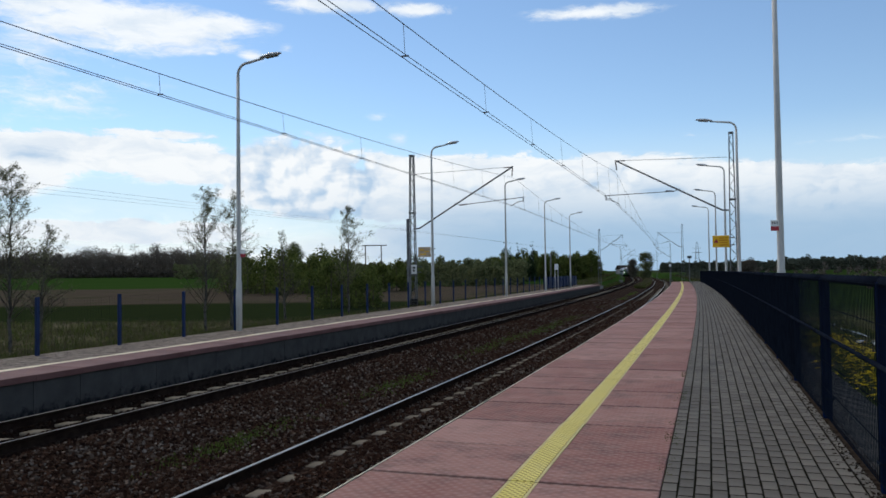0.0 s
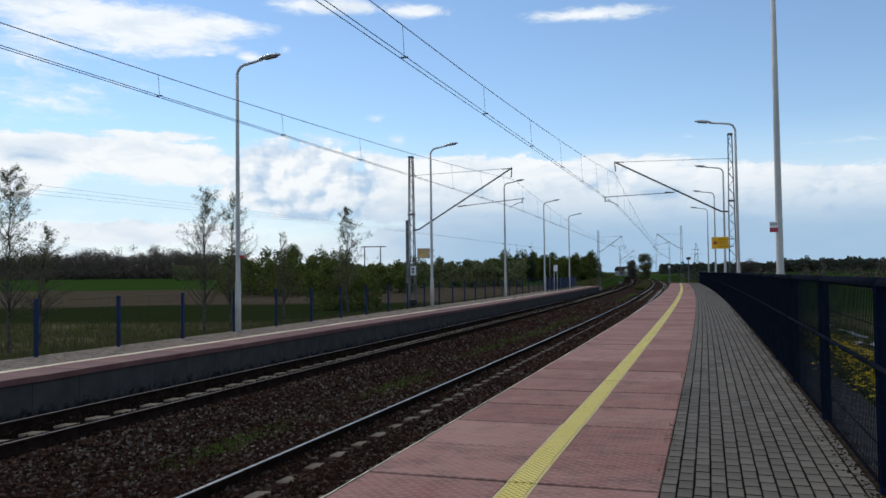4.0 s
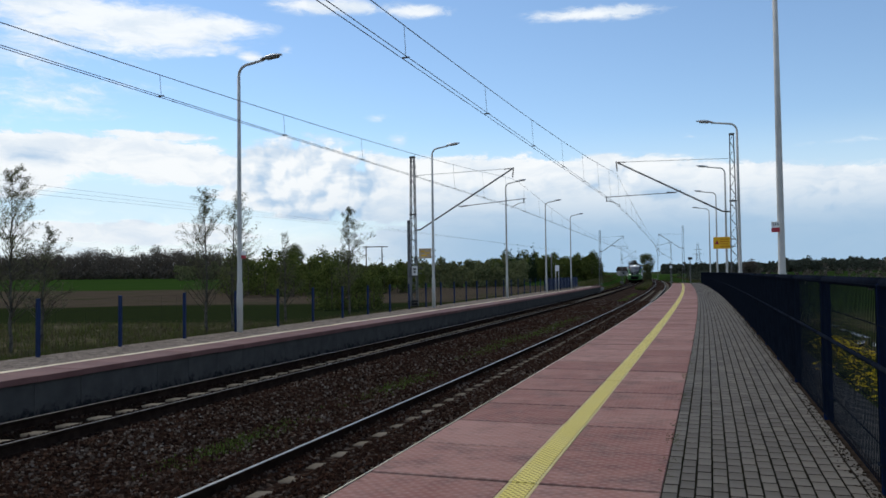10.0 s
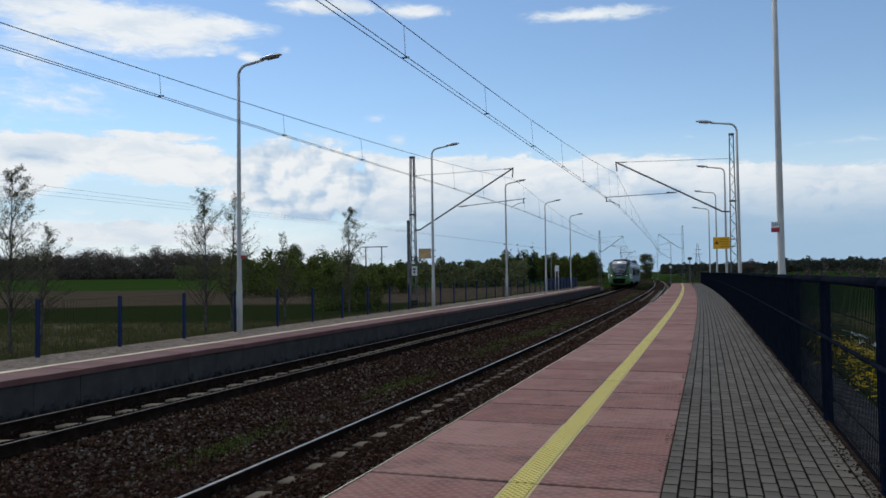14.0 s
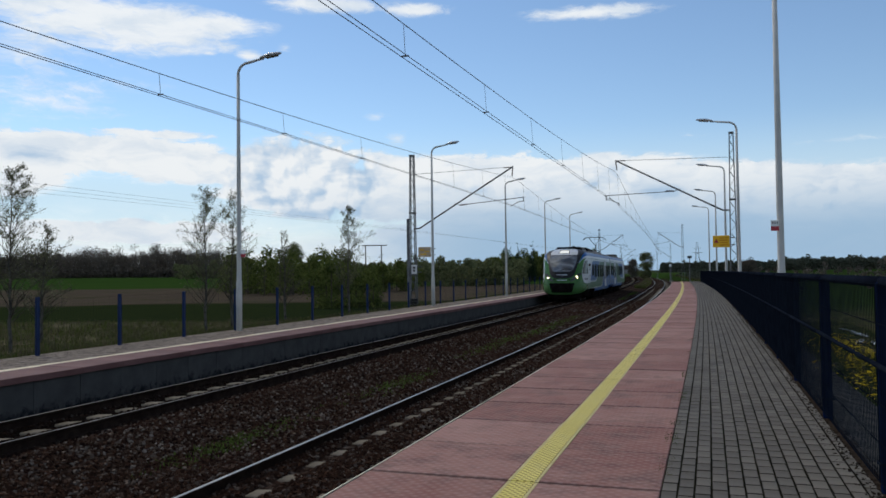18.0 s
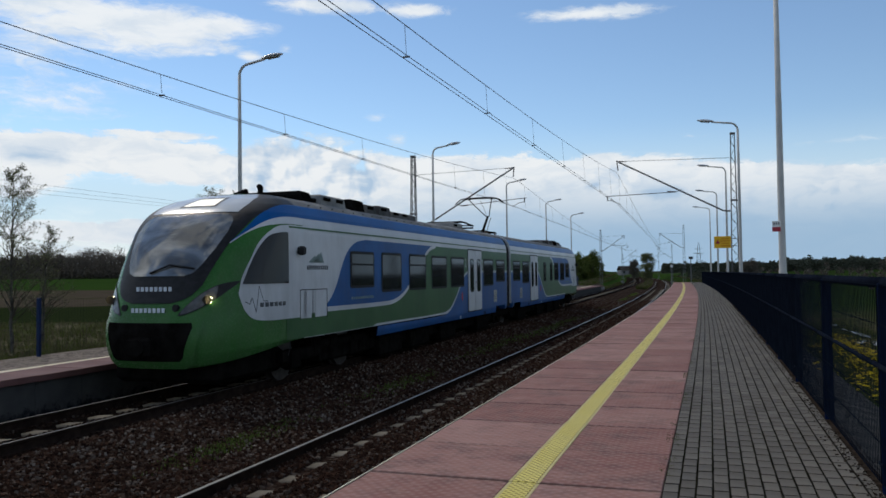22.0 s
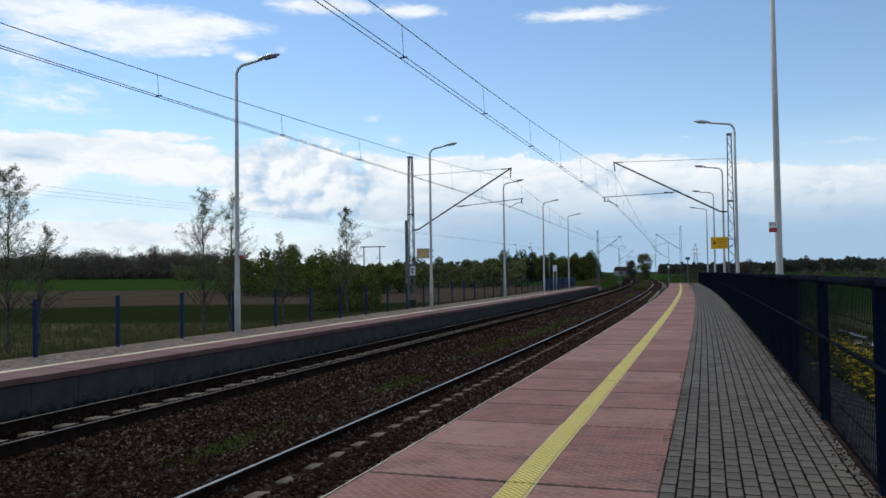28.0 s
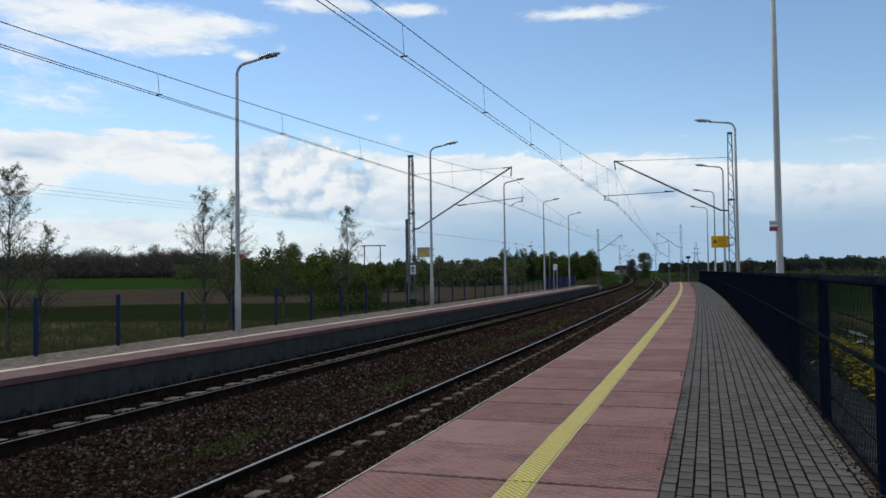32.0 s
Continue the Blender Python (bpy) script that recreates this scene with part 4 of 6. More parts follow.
def timetable():
    b = thing("information_board", "pale timetable cabinet on two posts", "board", stand(70.5, -11.85, FAR_TOP))
    for x in (-0.13, 0.13):
        l = Solid()
        l.tube([(x, 0, -0.1), (x, 0, 1.75)], 0.03, 8)
        part("post", l, M_POST, b, smooth=True)
    f = Solid()
    f.box(0, 0, 1.95, 0.34, 0.10, 0.52, bevel=0.015)
    part("case", f, M_WHITE, b)
    d = thing("dark_pole", "thin dark pole by the fence", "pole", stand(71.5, -12.5, FAR_TOP))
    k = Solid()
    k.tube([(0, 0, -0.2), (0, 0, 3.3)], [0.06, 0.045], 8)
    part("pole", k, M_LATTICE, d, smooth=True)


timetable()


# ---- places seen from the platform, as tangent to the right and depth along the view ----
def ahead(tan, depth):
    h = radians(-18.704)
    return (depth * (math.sin(h) + tan * math.cos(h)), depth * (math.cos(h) - tan * math.sin(h)))


def power_line():
    a = ahead(-0.088, 150)
    p = thing("power_pole", "wooden double power pole with a crossarm", "pole", Matrix.Translation((a[0], a[1], ground_z(*a))))
    d = Vector((0.947, 0.32, 0))
    top = 6.6 - ground_z(*a) + 0.3
    for k in (-1.5, 1.5):
        l = Solid()
        l.tube([d * k + Vector((0, 0, -0.4)), d * k + Vector((0, 0, top))], [0.14, 0.10], 8)
        part("post", l, M_BARK, p)
    c = Solid()
    c.tube([d * -2.2 + Vector((0, 0, top - 0.1)), d * 2.6 + Vector((0, 0, top - 0.1))], 0.09, 6)
    part("crossarm", c, M_BARK, p)
    lines = thing("power_wires", "thin power wires over the fields", "wire", kind="structure")
    b, e = ahead(-0.62, 62), ahead(0.14, 280)
    for k, dz in ((-1.8, 0.9), (0, 0.45), (1.8, 0.05)):
        so = Solid()
        pts = []
        for i in range(15):
            u = i / 14
            q = Vector((*e, 9.6)).lerp(Vector((*b, 8.75 + dz)), u) + d * k * (1 - u)
            q.z += 1.2 * u * (1 - u)
            pts.append(q)
        so.tube(pts, 0.012, 4)
        part("wire", so, M_WIRE, lines)


power_line()


def pylon():
    a = ahead(0.321, 620)
    p = thing("pylon", "far steel lattice power pylon", "pylon", Matrix.Translation((a[0], a[1], ground_z(*a))))
    so = Solid()
    for sx in (-1, 1):
        for sy in (-1, 1):
            so.tube([(sx * 2.2, sy * 2.2, -1), (sx * 0.4, sy * 0.4, 22)], 0.20, 4)
    for i in range(7):
        z, w = 2 * i, 2.2 - 1.8 * (2 * i / 15)
        so.tube([(-w, -w, z), (w, -w, z + 2)], 0.1, 4)
        so.tube([(w, -w, z), (-w, -w, z + 2)], 0.1, 4)
    part("tower", so, M_LATTICE, p)
    for z, w in ((13.5, 3.6), (17.0, 2.8)):
        c = Solid()
        c.tube([(-w, 0, z), (w, 0, z)], 0.20, 4)
        part("crossarm", c, M_LATTICE, p)


pylon()


def far_sign(tan, depth, top, w, h, mat, label):
    """A small plate on a thin post beyond the platform's end."""
    x, y = ahead(tan, depth)
    z = ground_z(x, y)
    sg = thing("sign", label, "sign", Matrix.Translation((x, y, z)) @ Matrix.Rotation(radians(18.7), 4, "Z"))
    post, plate = Solid(), Solid()
    post.tube([(0, 0.05, -0.3), (0, 0.05, top - z)], 0.06, 6)
    plate.box(0, 0, top - z - h / 2, w, 0.03, h, bevel=0.01)
    part("post", post, M_LATTICE, sg)
    part("plate", plate, mat, sg)


far_sign(0.311, 112, 3.35, 0.62, 0.34, M_BLACK, "small dark plate on a thin post beside the line")
far_sign(0.2865, 104, 2.15, 0.30, 0.34, M_WHITE, "small white plate on a dark post beside the line")


# ---- the train: two articulated carriages; local x to the near platform, y to the tail, z from the rails ----
def paint(name, dark, light, rough=0.35, gloss=0.09):
    n = Nodes(name)
    big, fine = n.noise(0.9, 5), n.noise(40, 4)
    z = n.add("SeparateXYZ", {0: n.coords()}).outputs[2]
    c = n.mix(n.step(big, 0.35, 0.7), (*dark, 1), (*light, 1))
    drawn = n.add("VectorMath", {0: n.coords(), 1: (1.0, 1.0, 0.16)}, operation="MULTIPLY").outputs[0]
    grime = n.math("MULTIPLY", n.step(n.math("ADD", n.noise(3.2, 7, 0.7, drawn), n.math("MULTIPLY", z, -0.13)), 0.05, 0.55), 0.24)
    n.set(color=n.mix(grime, c, (0.10, 0.09, 0.08, 1)), rough=n.math("ADD", n.math("MULTIPLY", fine, 0.15), rough - 0.07), spec=gloss)
    return n.mat


M_TW = paint("train_white", (0.46, 0.47, 0.49), (0.55, 0.56, 0.58))
M_TG = paint("train_green", (0.032, 0.092, 0.033), (0.044, 0.120, 0.042))
M_TGN = paint("train_bright_green", (0.028, 0.108, 0.022), (0.040, 0.145, 0.032), 0.26, 0.16)
M_TB = paint("train_blue", (0.003, 0.060, 0.205), (0.005, 0.084, 0.275))
M_ROOF = surface("train_roof", (0.10, 0.10, 0.10), (0.22, 0.215, 0.21), 1.3, 0.8, fine=30, bump=0.2)
M_UNIT_PALE = surface("pale_roof_unit", (0.12, 0.12, 0.12), (0.26, 0.26, 0.25), 2.2, 0.7, fine=40, bump=0.15)
M_UNIT = surface("roof_unit", (0.028, 0.027, 0.026), (0.105, 0.10, 0.095), 1.6, 0.7, fine=40, bump=0.15)
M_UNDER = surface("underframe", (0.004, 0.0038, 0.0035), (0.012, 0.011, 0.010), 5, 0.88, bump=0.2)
M_WHEEL = surface("wheel_steel", (0.035, 0.030, 0.027), (0.085, 0.075, 0.068), 5, 0.55, 0.5, bump=0.1)
M_RUBBER = surface("rubber", (0.010, 0.010, 0.011), (0.022, 0.022, 0.024), 8, 0.7, bump=0.05)
M_FOLD = surface("bellows", (0.030, 0.030, 0.031), (0.060, 0.059, 0.058), 5, 0.88, bump=0.1)
M_LIGHT = glow("headlight_glow", (1.0, 0.80, 0.42), 20.0)
M_LIGHT_DIM = surface("unlit_lamp", (0.10, 0.10, 0.10), (0.18, 0.18, 0.17), 8, 0.3, bump=0.0)
M_INK = surface("dark_lettering", (0.05, 0.055, 0.06), (0.09, 0.095, 0.10), 5, 0.6, bump=0.0)
M_EMBLEM = surface("emblem_paint", (0.14, 0.19, 0.18), (0.20, 0.26, 0.25), 5, 0.6, bump=0.0)
M_NOTICE = surface("dirty_notice", (0.24, 0.235, 0.21), (0.38, 0.37, 0.33), 6, 0.7, bump=0.0)
M_PALE = surface("pale_lettering", (0.5, 0.55, 0.62), (0.62, 0.66, 0.72), 5, 0.6, bump=0.0)


def glass(name, tint, rough=0.06, sp=0.5):
    n = Nodes(name)
    n.set(color=n.mix(n.noise(0.8, 3), (*tint, 1), (*[v * 1.8 for v in tint], 1)), rough=rough, spec=sp)
    return n.mat


M_PANE = glass("tinted_pane", (0.012, 0.0125, 0.014), 0.06, 0.22)


def windscreen_glass():
    """Coated glass, slightly wavy, with pale streaks of reflected cloud painted into its colour."""
    n = Nodes("windscreen_glass")
    p = n.add("VectorMath", {0: n.coords(), 1: (1.0, 1.0, 2.2)}, operation="MULTIPLY").outputs[0]
    n.set(color=n.mix(n.step(n.noise(0.9, 5, 0.55, p, 0.8), 0.36, 0.70), (0.10, 0.10, 0.10, 1), (0.30, 0.30, 0.295, 1)), metal=0.6, rough=0.10, spec=0.5)
    n.bump(n.noise(1.3, 2), 0.35, 0.10)
    return n.mat


M_SCREEN = windscreen_glass()
M_BROW = paint("brow_paint", (0.46, 0.47, 0.48), (0.60, 0.61, 0.62), 0.22, 0.3)
M_BROW_GLASS = glass("top_lamp_glass", (0.22, 0.23, 0.22), 0.08, 0.6)
M_TOP_LIGHT = glow("top_light_glow", (0.9, 0.86, 0.75), 0.5)
M_COVER = surface("headlight_cover", (0.025, 0.027, 0.03), (0.085, 0.088, 0.09), 6, 0.2, bump=0.0, spec=0.5)
M_LOUVRE = surface("glow_louvre_paint", (0.05, 0.042, 0.03), (0.09, 0.075, 0.05), 9, 0.4, bump=0.0)

HALF = ((0.35, 1.24), (0.55, 1.36), (0.75, 1.41), (2.72, 1.41), (2.88, 1.395), (3.05, 1.345), (3.20, 1.25), (3.32, 1.09), (3.41, 0.82), (3.46, 0.45), (3.47, 0.0))
HZ, HX = [p[0] for p in HALF], [p[1] for p in HALF]
NZ = (0.35, 0.55, 0.90, 1.30, 1.75, 2.20, 2.60, 2.90, 3.12, 3.30, 3.40, 3.47)
NL = (1.50, 1.80, 1.96, 1.92, 1.74, 1.50, 1.22, 0.94, 0.64, 0.20, -0.18, -0.46)   # how far the nose reaches before the seam
SEAM, BACK, POW = -16.3, 0.50, 3.0


def curve(*pts):
    """A smooth curve through (y, z) pairs, as a function of y."""
    ys, zs = [p[0] for p in pts], [p[1] for p in pts]

    def f(y):
        if y <= ys[0]:
            return zs[0]
        if y >= ys[-1]:
            return zs[-1]
        i = max(k for k in range(len(ys) - 1) if ys[k] <= y)
        m = []
        for k in (i, i + 1):
            a, b = max(0, k - 1), min(len(ys) - 1, k + 1)
            m.append((zs[b] - zs[a]) / (ys[b] - ys[a]))
        h = ys[i + 1] - ys[i]
        t = (y - ys[i]) / h
        return (2 * t**3 - 3 * t**2 + 1) * zs[i] + (t**3 - 2 * t**2 + t) * h * m[0] + (-2 * t**3 + 3 * t**2) * zs[i + 1] + (t**3 - t**2) * h * m[1]
    return f


NOSE = curve(*zip(NZ, NL))


def half_width(z):
    return float(np.interp(z, HZ, HX))


def nose_len(z):
    return max(0.03, NOSE(z) + BACK)


def skin_x(y, z):
    """Half the width of the carriage at y, z."""
    d = (SEAM + BACK) - y
    w = half_width(z)
    if d <= 0:
        return w
    u = min(0.9999, d / nose_len(z))
    return w * (1 - u ** POW) ** (1 / POW)


def nose_y(x, z, grow=0.0):
    w = half_width(z)
    u = min(1.0, abs(x) / w)
    return (SEAM + BACK) - (nose_len(z) + grow) * (1 - u ** POW) ** (1 / POW)


def patch(y0, y1, lo, hi, proud, side, ny=24, nz=8):
    if y0 < SEAM:
        ny, nz, proud = 70, 26, proud + 0.005
    """A piece of painted skin between the heights lo(y) and hi(y)."""
    grid = []
    for i in range(ny + 1):
        y = y0 + (y1 - y0) * i / ny
        a, b = lo(y), max(lo(y) + 1e-4, hi(y))
        row = []
        for j in range(nz + 1):
            z = a + (b - a) * j / nz
            yc = max(y, SEAM + BACK - 0.93 * nose_len(z))
            row.append((side * (skin_x(yc, z) + proud), yc - (proud if yc > y else 0), z))
        grid.append(row)
    return Solid().sheet(grid, flip=side > 0)


def rounded(y0, y1, z0, z1, r, x, side, proud, n=5):
    """A rounded plate on the side wall, with an edge."""
    pts = []
    for cy, cz, a0 in ((y1 - r, z1 - r, 0), (y0 + r, z1 - r, 90), (y0 + r, z0 + r, 180), (y1 - r, z0 + r, 270)):
        for k in range(n):
            a = radians(a0 + 90 * k / (n - 1))
            pts.append((cy + r * math.cos(a), cz + r * math.sin(a)))
    so, k = Solid(), len(pts)
    outer = [(side * x, y, z) for y, z in pts] + [(side * (x + proud), y, z) for y, z in pts]
    fs = [(i, (i + 1) % k, k + (i + 1) % k, k + i) for i in range(k)] + [tuple(range(k, 2 * k))]
    return so.add(outer, fs if side > 0 else [f[::-1] for f in fs])


def both(name, make, mat, parent, label="", smooth=False):
    for side in (1, -1):
        part(name, make(side), mat, parent, label, smooth)


WINDOWS = ((-13.84, -12.62, 1.70, 2.45, True), (-12.20, -10.98, 1.58, 2.46, False), (-10.46, -9.22, 1.58, 2.46, True), (-8.78, -7.48, 1.58, 2.45, True),
           (-7.10, -5.80, 1.58, 2.45, False), (-3.58, -2.32, 1.56, 2.44, False), (-1.92, -0.66, 1.67, 2.44, True))
WINDOWS_TAIL = ((-13.93, -12.77, 1.70, 2.46, True), (-12.40, -11.13, 1.58, 2.46, False), (-10.64, -9.49, 1.59, 2.45, True), (-8.95, -8.36, 1.59, 2.44, True),
                (-7.35, -6.75, 1.59, 2.44, False), (-3.58, -2.32, 1.56, 2.44, False), (-1.92, -0.66, 1.67, 2.44, True))
LOW_LINE = curve((-15.1, 1.33), (-11.9, 1.33), (-11.3, 1.38), (-10.75, 1.54), (-10.2, 1.82), (-9.7, 2.14), (-9.2, 2.48), (-8.8, 2.64), (-8.4, 2.70))
TAIL_LINE = curve((-12.6, 0.88), (-7.8, 0.88), (-7.2, 0.97), (-6.75, 1.20), (-6.3, 1.52), (-5.75, 1.90), (-5.3, 2.03), (-4.5, 2.03))
BLUE_EDGE = curve((-15.12, 1.36), (-14.8, 1.48), (-14.5, 1.74), (-14.2, 2.18), (-13.95, 2.44), (-13.6, 2.62), (-13.1, 2.70))
EYE_TOP = curve((-17.8, 1.90), (-17.65, 2.16), (-17.4, 2.44), (-17.1, 2.66), (-16.7, 2.78), (-16.3, 2.80))


def carriage(train, flip, windows):
    """One carriage with its cab end at -y; flip turns it round for the tail."""
    m = Matrix.Rotation(math.pi, 4, "Z") if flip else None
    # body shell
    so = Solid()
    prof = [(0.86, 1.41)] + [p for p in HALF[:-1] if p[0] > 1]
    ring = [(-x, z) for z, x in prof] + [(0.0, 3.47)] + [(x, z) for z, x in prof][::-1]
    ys = [SEAM + BACK + i * (-0.32 - SEAM - BACK) / 12 for i in range(13)]
    so.sheet([[(x, y, z) for x, z in ring] for y in ys], flip=True)
    k = len(ring)
    so.f.append(tuple(range(12 * k, 13 * k)))
    so.mi.append(0)
    body = part("carriage", so, M_TW, train, "white carriage body with green and blue livery", m=m)
    # nose shell
    so = Solid()
    zs = np.concatenate([np.linspace(0.55, 3.30, 90), [3.36, 3.41, 3.445, 3.465]])
    rows = []
    for z in zs:
        w, ln = half_width(z), max(0.02, nose_len(z))
        row = []
        for i in range(73):
            a = math.pi * i / 72
            c, s = math.cos(a), math.sin(a)
            lift = 0.30 * (1 - s) * max(0.0, (0.95 - z) / 0.40)
            row.append((math.copysign(abs(c) ** (2 / POW), c) * w, SEAM + BACK - ln * s ** (2 / POW), z + lift))
        rows.append(row)
    so.sheet(rows)
    so.f.append(tuple(len(rows) * 73 - 73 + i for i in range(73)))
    so.f.append(tuple(range(72, -1, -1)))
    so.mi += [0, 0]
    nose = part("nose", so, M_TGN, body, "bright green rounded cab nose", smooth=True)
    # livery on the sides
    both("green_band", lambda sd: patch(-15.82, -8.42, lambda y: 0.87 if y < -12.55 else TAIL_LINE(y) + 0.035, lambda y: LOW_LINE(y) - 0.045, 0.003, sd, 40), M_TG, body, "dark green livery band")
    both("green_band", lambda sd: patch(-8.42, -0.34, lambda y: TAIL_LINE(y) + 0.035, lambda y: 2.70, 0.003, sd, 40), M_TG, body, "dark green livery band")
    both("blue_band", lambda sd: patch(-15.12, -8.55, lambda y: LOW_LINE(y) + 0.045, lambda y: max(LOW_LINE(y) + 0.046, min(BLUE_EDGE(y), 2.70)), 0.003, sd, 48), M_TB, body, "blue livery field")
    both("blue_skirt", lambda sd: patch(-12.45, -1.95, lambda y: 0.64, lambda y: TAIL_LINE(y) - 0.035, 0.003, sd, 40), M_TB, body, "blue livery skirt")
    both("blue_skirt", lambda sd: patch(-1.95, -0.34, lambda y: 0.852, lambda y: TAIL_LINE(y) - 0.035, 0.003, sd, 6), M_TB, body, "blue livery skirt")
    both("roof_stripe", lambda sd: patch(SEAM + BACK, -0.34, lambda y: 2.985, lambda y: 3.22, 0.006, sd, 4, 18), M_TB, body, "blue stripe under the roof")
    both("thin_line", lambda sd: patch(SEAM, -0.34, lambda y: 2.792, lambda y: 2.822, 0.0125, sd, 90, 2), M_TG, body)
    both("roof_edge", lambda sd: patch(SEAM + BACK, -0.34, lambda y: 3.222, lambda y: 3.469, 0.009, sd, 4, 18), M_ROOF, body, "grey roof skin")
    # cab side: white field, window, stripes of white and blue sweeping forward over the nose
    off = lambda *p: curve(*[(SEAM + dy, z) for dy, z in p])
    f_lo = off((-1.21, 1.66), (-1.16, 1.46), (-1.02, 1.30), (-0.68, 1.24), (0, 1.235))
    f_hi = off((-1.21, 1.70), (-1.12, 1.94), (-0.93, 2.23), (-0.70, 2.54), (-0.35, 2.78), (0, 2.84), (0.3, 2.84))
    both("cab_field", lambda sd: patch(SEAM - 1.21, SEAM + BACK + 0.1, f_lo, f_hi, 0.004, sd, 30), M_TW, nose, "white rounded cab panel", True)
    both("cab_band", lambda sd: patch(SEAM - 0.1, SEAM + BACK + 0.1, lambda y: 0.87, lambda y: 1.235, 0.003, sd, 8), M_TG, nose)
    w_hi = off((-1.13, 1.85), (-0.97, 2.13), (-0.76, 2.42), (-0.52, 2.63), (-0.25, 2.70), (-0.04, 2.71))
    both("cab_window", lambda sd: patch(SEAM - 1.13, SEAM - 0.04, lambda y: 1.84, w_hi, 0.014, sd, 24), M_PANE, nose, "dark curved cab side window", True)
    green_top = off((-1.10, 2.50), (-0.87, 2.66), (-0.6, 2.78), (-0.25, 2.84), (0, 2.855), (0.6, 2.855))
    blue_low = off((-1.10, 2.51), (-0.94, 2.63), (-0.77, 2.74), (-0.5, 2.88), (-0.2, 2.96), (0.1, 2.985), (0.6, 2.985))
    blue_top = off((-1.10, 2.52), (-0.94, 2.65), (-0.77, 2.80), (-0.5, 3.00), (-0.2, 3.13), (0.1, 3.20), (0.6, 3.22))
    both("cab_stripe", lambda sd: patch(SEAM - 1.10, SEAM + BACK + 0.1, green_top, blue_low, 0.005, sd, 24, 3), M_TW, nose, "white stripe", True)
    both("roof_shoulder", lambda sd: patch(SEAM - 0.55, SEAM + BACK + 0.03, blue_top, lambda y: 3.45, 0.004, sd, 20, 12), M_BLACK, nose, "black roof shoulder over the cab", True)
    both("cab_sweep", lambda sd: patch(SEAM - 1.10, SEAM + BACK + 0.02, blue_low, blue_top, 0.006, sd, 24, 4), M_TB, nose, "blue stripe sweeping down over the cab", True)
    for sd in (1, -1):
        seam = Solid()
        seam.sheet([[(sd * (skin_x(y, z) + 0.007), y, z) for z in np.linspace(0.6, 3.3, 20)] for y in (SEAM - 0.016, SEAM + 0.016)], flip=sd > 0)
        part("seam", seam, M_RUBBER, body)
    # front: windscreen, mask, mouth, lamps
    def face(z0, z1, wid, grow, nz=40, nx=36):
        rows = []
        for i in range(nz + 1):
            z = z0 + (z1 - z0) * i / nz
            w = min(wid(z), half_width(z) * 0.985)
            rows.append([(w * (-1 + 2 * j / nx), nose_y(w * (-1 + 2 * j / nx), z, grow), z) for j in range(nx + 1)])
        return Solid().sheet(rows, flip=True)
    width = lambda *p: (lambda z: float(np.interp(z, [q[0] for q in p], [q[1] for q in p])))
    scr = part("windscreen_surround", face(1.56, 3.44, width((1.56, 0.34), (1.60, 0.52), (1.68, 0.66), (1.83, 0.77), (2.14, 0.85), (2.5, 0.94), (2.64, 1.0), (2.8, 1.06), (3.0, 1.13), (3.2, 1.24), (3.44, 1.1)), 0.014, 60), M_BLACK, nose, "black glossy windscreen surround", True)
    part("windscreen", face(1.98, 3.00, width((1.98, 0.46), (2.03, 0.60), (2.15, 0.68), (2.4, 0.79), (2.7, 0.87), (2.88, 0.86), (2.96, 0.80), (3.0, 0.72)), 0.026), M_SCREEN, scr, "large curved windscreen with cloud reflections partly painted in", True)
    part("mask", face(3.04, 3.43, width((3.04, 0.84), (3.2, 0.86), (3.34, 0.78), (3.43, 0.62)), 0.026), M_BROW, nose, "pale grey brow over the windscreen", True)
    part("brow_lamp", face(3.15, 3.36, width((3.15, 0.36), (3.36, 0.28)), 0.036, 8, 12), M_BLACK, nose, "dark lamp box in the brow", True)
    part("top_light", face(3.17, 3.33, width((3.17, 0.31), (3.33, 0.24)), 0.044, 6, 10), M_BROW_GLASS if flip else M_TOP_LIGHT, nose, "small clear top headlight", True)
    rim = part("mouth_rim", face(0.56, 1.36, width((0.56, 0.62), (0.64, 0.76), (1.2, 0.90), (1.30, 0.88), (1.36, 0.78)), 0.05), M_TGN, nose, "green rim round the coupler opening", True)
    # no recess is cut; its inner shadow is this near-black sheet
    part("mouth_shade", face(0.68, 1.27, width((0.68, 0.58), (0.74, 0.64), (1.2, 0.78), (1.27, 0.76)), 0.058), M_UNDER, rim, "black sheet painted as the shaded coupler opening", True)
    cp = Solid()
    cp.box(0, SEAM - 2.02, 0.90, 0.42, 0.20, 0.30, bevel=0.04)
    cp.tube([(0, SEAM - 2.0, 0.90), (0, SEAM - 2.16, 0.90)], 0.13, 10)
    part("coupler", cp, M_UNDER, nose, "dark automatic coupler")
    wp = Solid()
    wp.tube([(-0.15, nose_y(0.15, 2.03, 0.05), 2.03), (0.18, nose_y(0.18, 2.16, 0.06), 2.16), (0.60, nose_y(0.60, 2.10, 0.05), 2.10)], 0.016, 5)
    part("wiper", wp, M_RUBBER, scr)
    for sd in (1, -1):
        hl = []
        for i in range(17):
            u = i / 16
            z0, z1 = 1.37 + 0.10 * u + 0.42 * u ** 2.2, 1.40 + 0.50 * u + 0.12 * math.sin(math.pi * u)
            x = 0.53 + 0.65 * u
            hl.append([(sd * x, nose_y(x, z0 + (z1 - z0) * j / 6, 0.014), z0 + (z1 - z0) * j / 6) for j in range(7)])
        unit = part("headlight", Solid().sheet(hl, flip=sd < 0), M_BLACK, nose, "dark swept headlight housing", True)
        clear = []
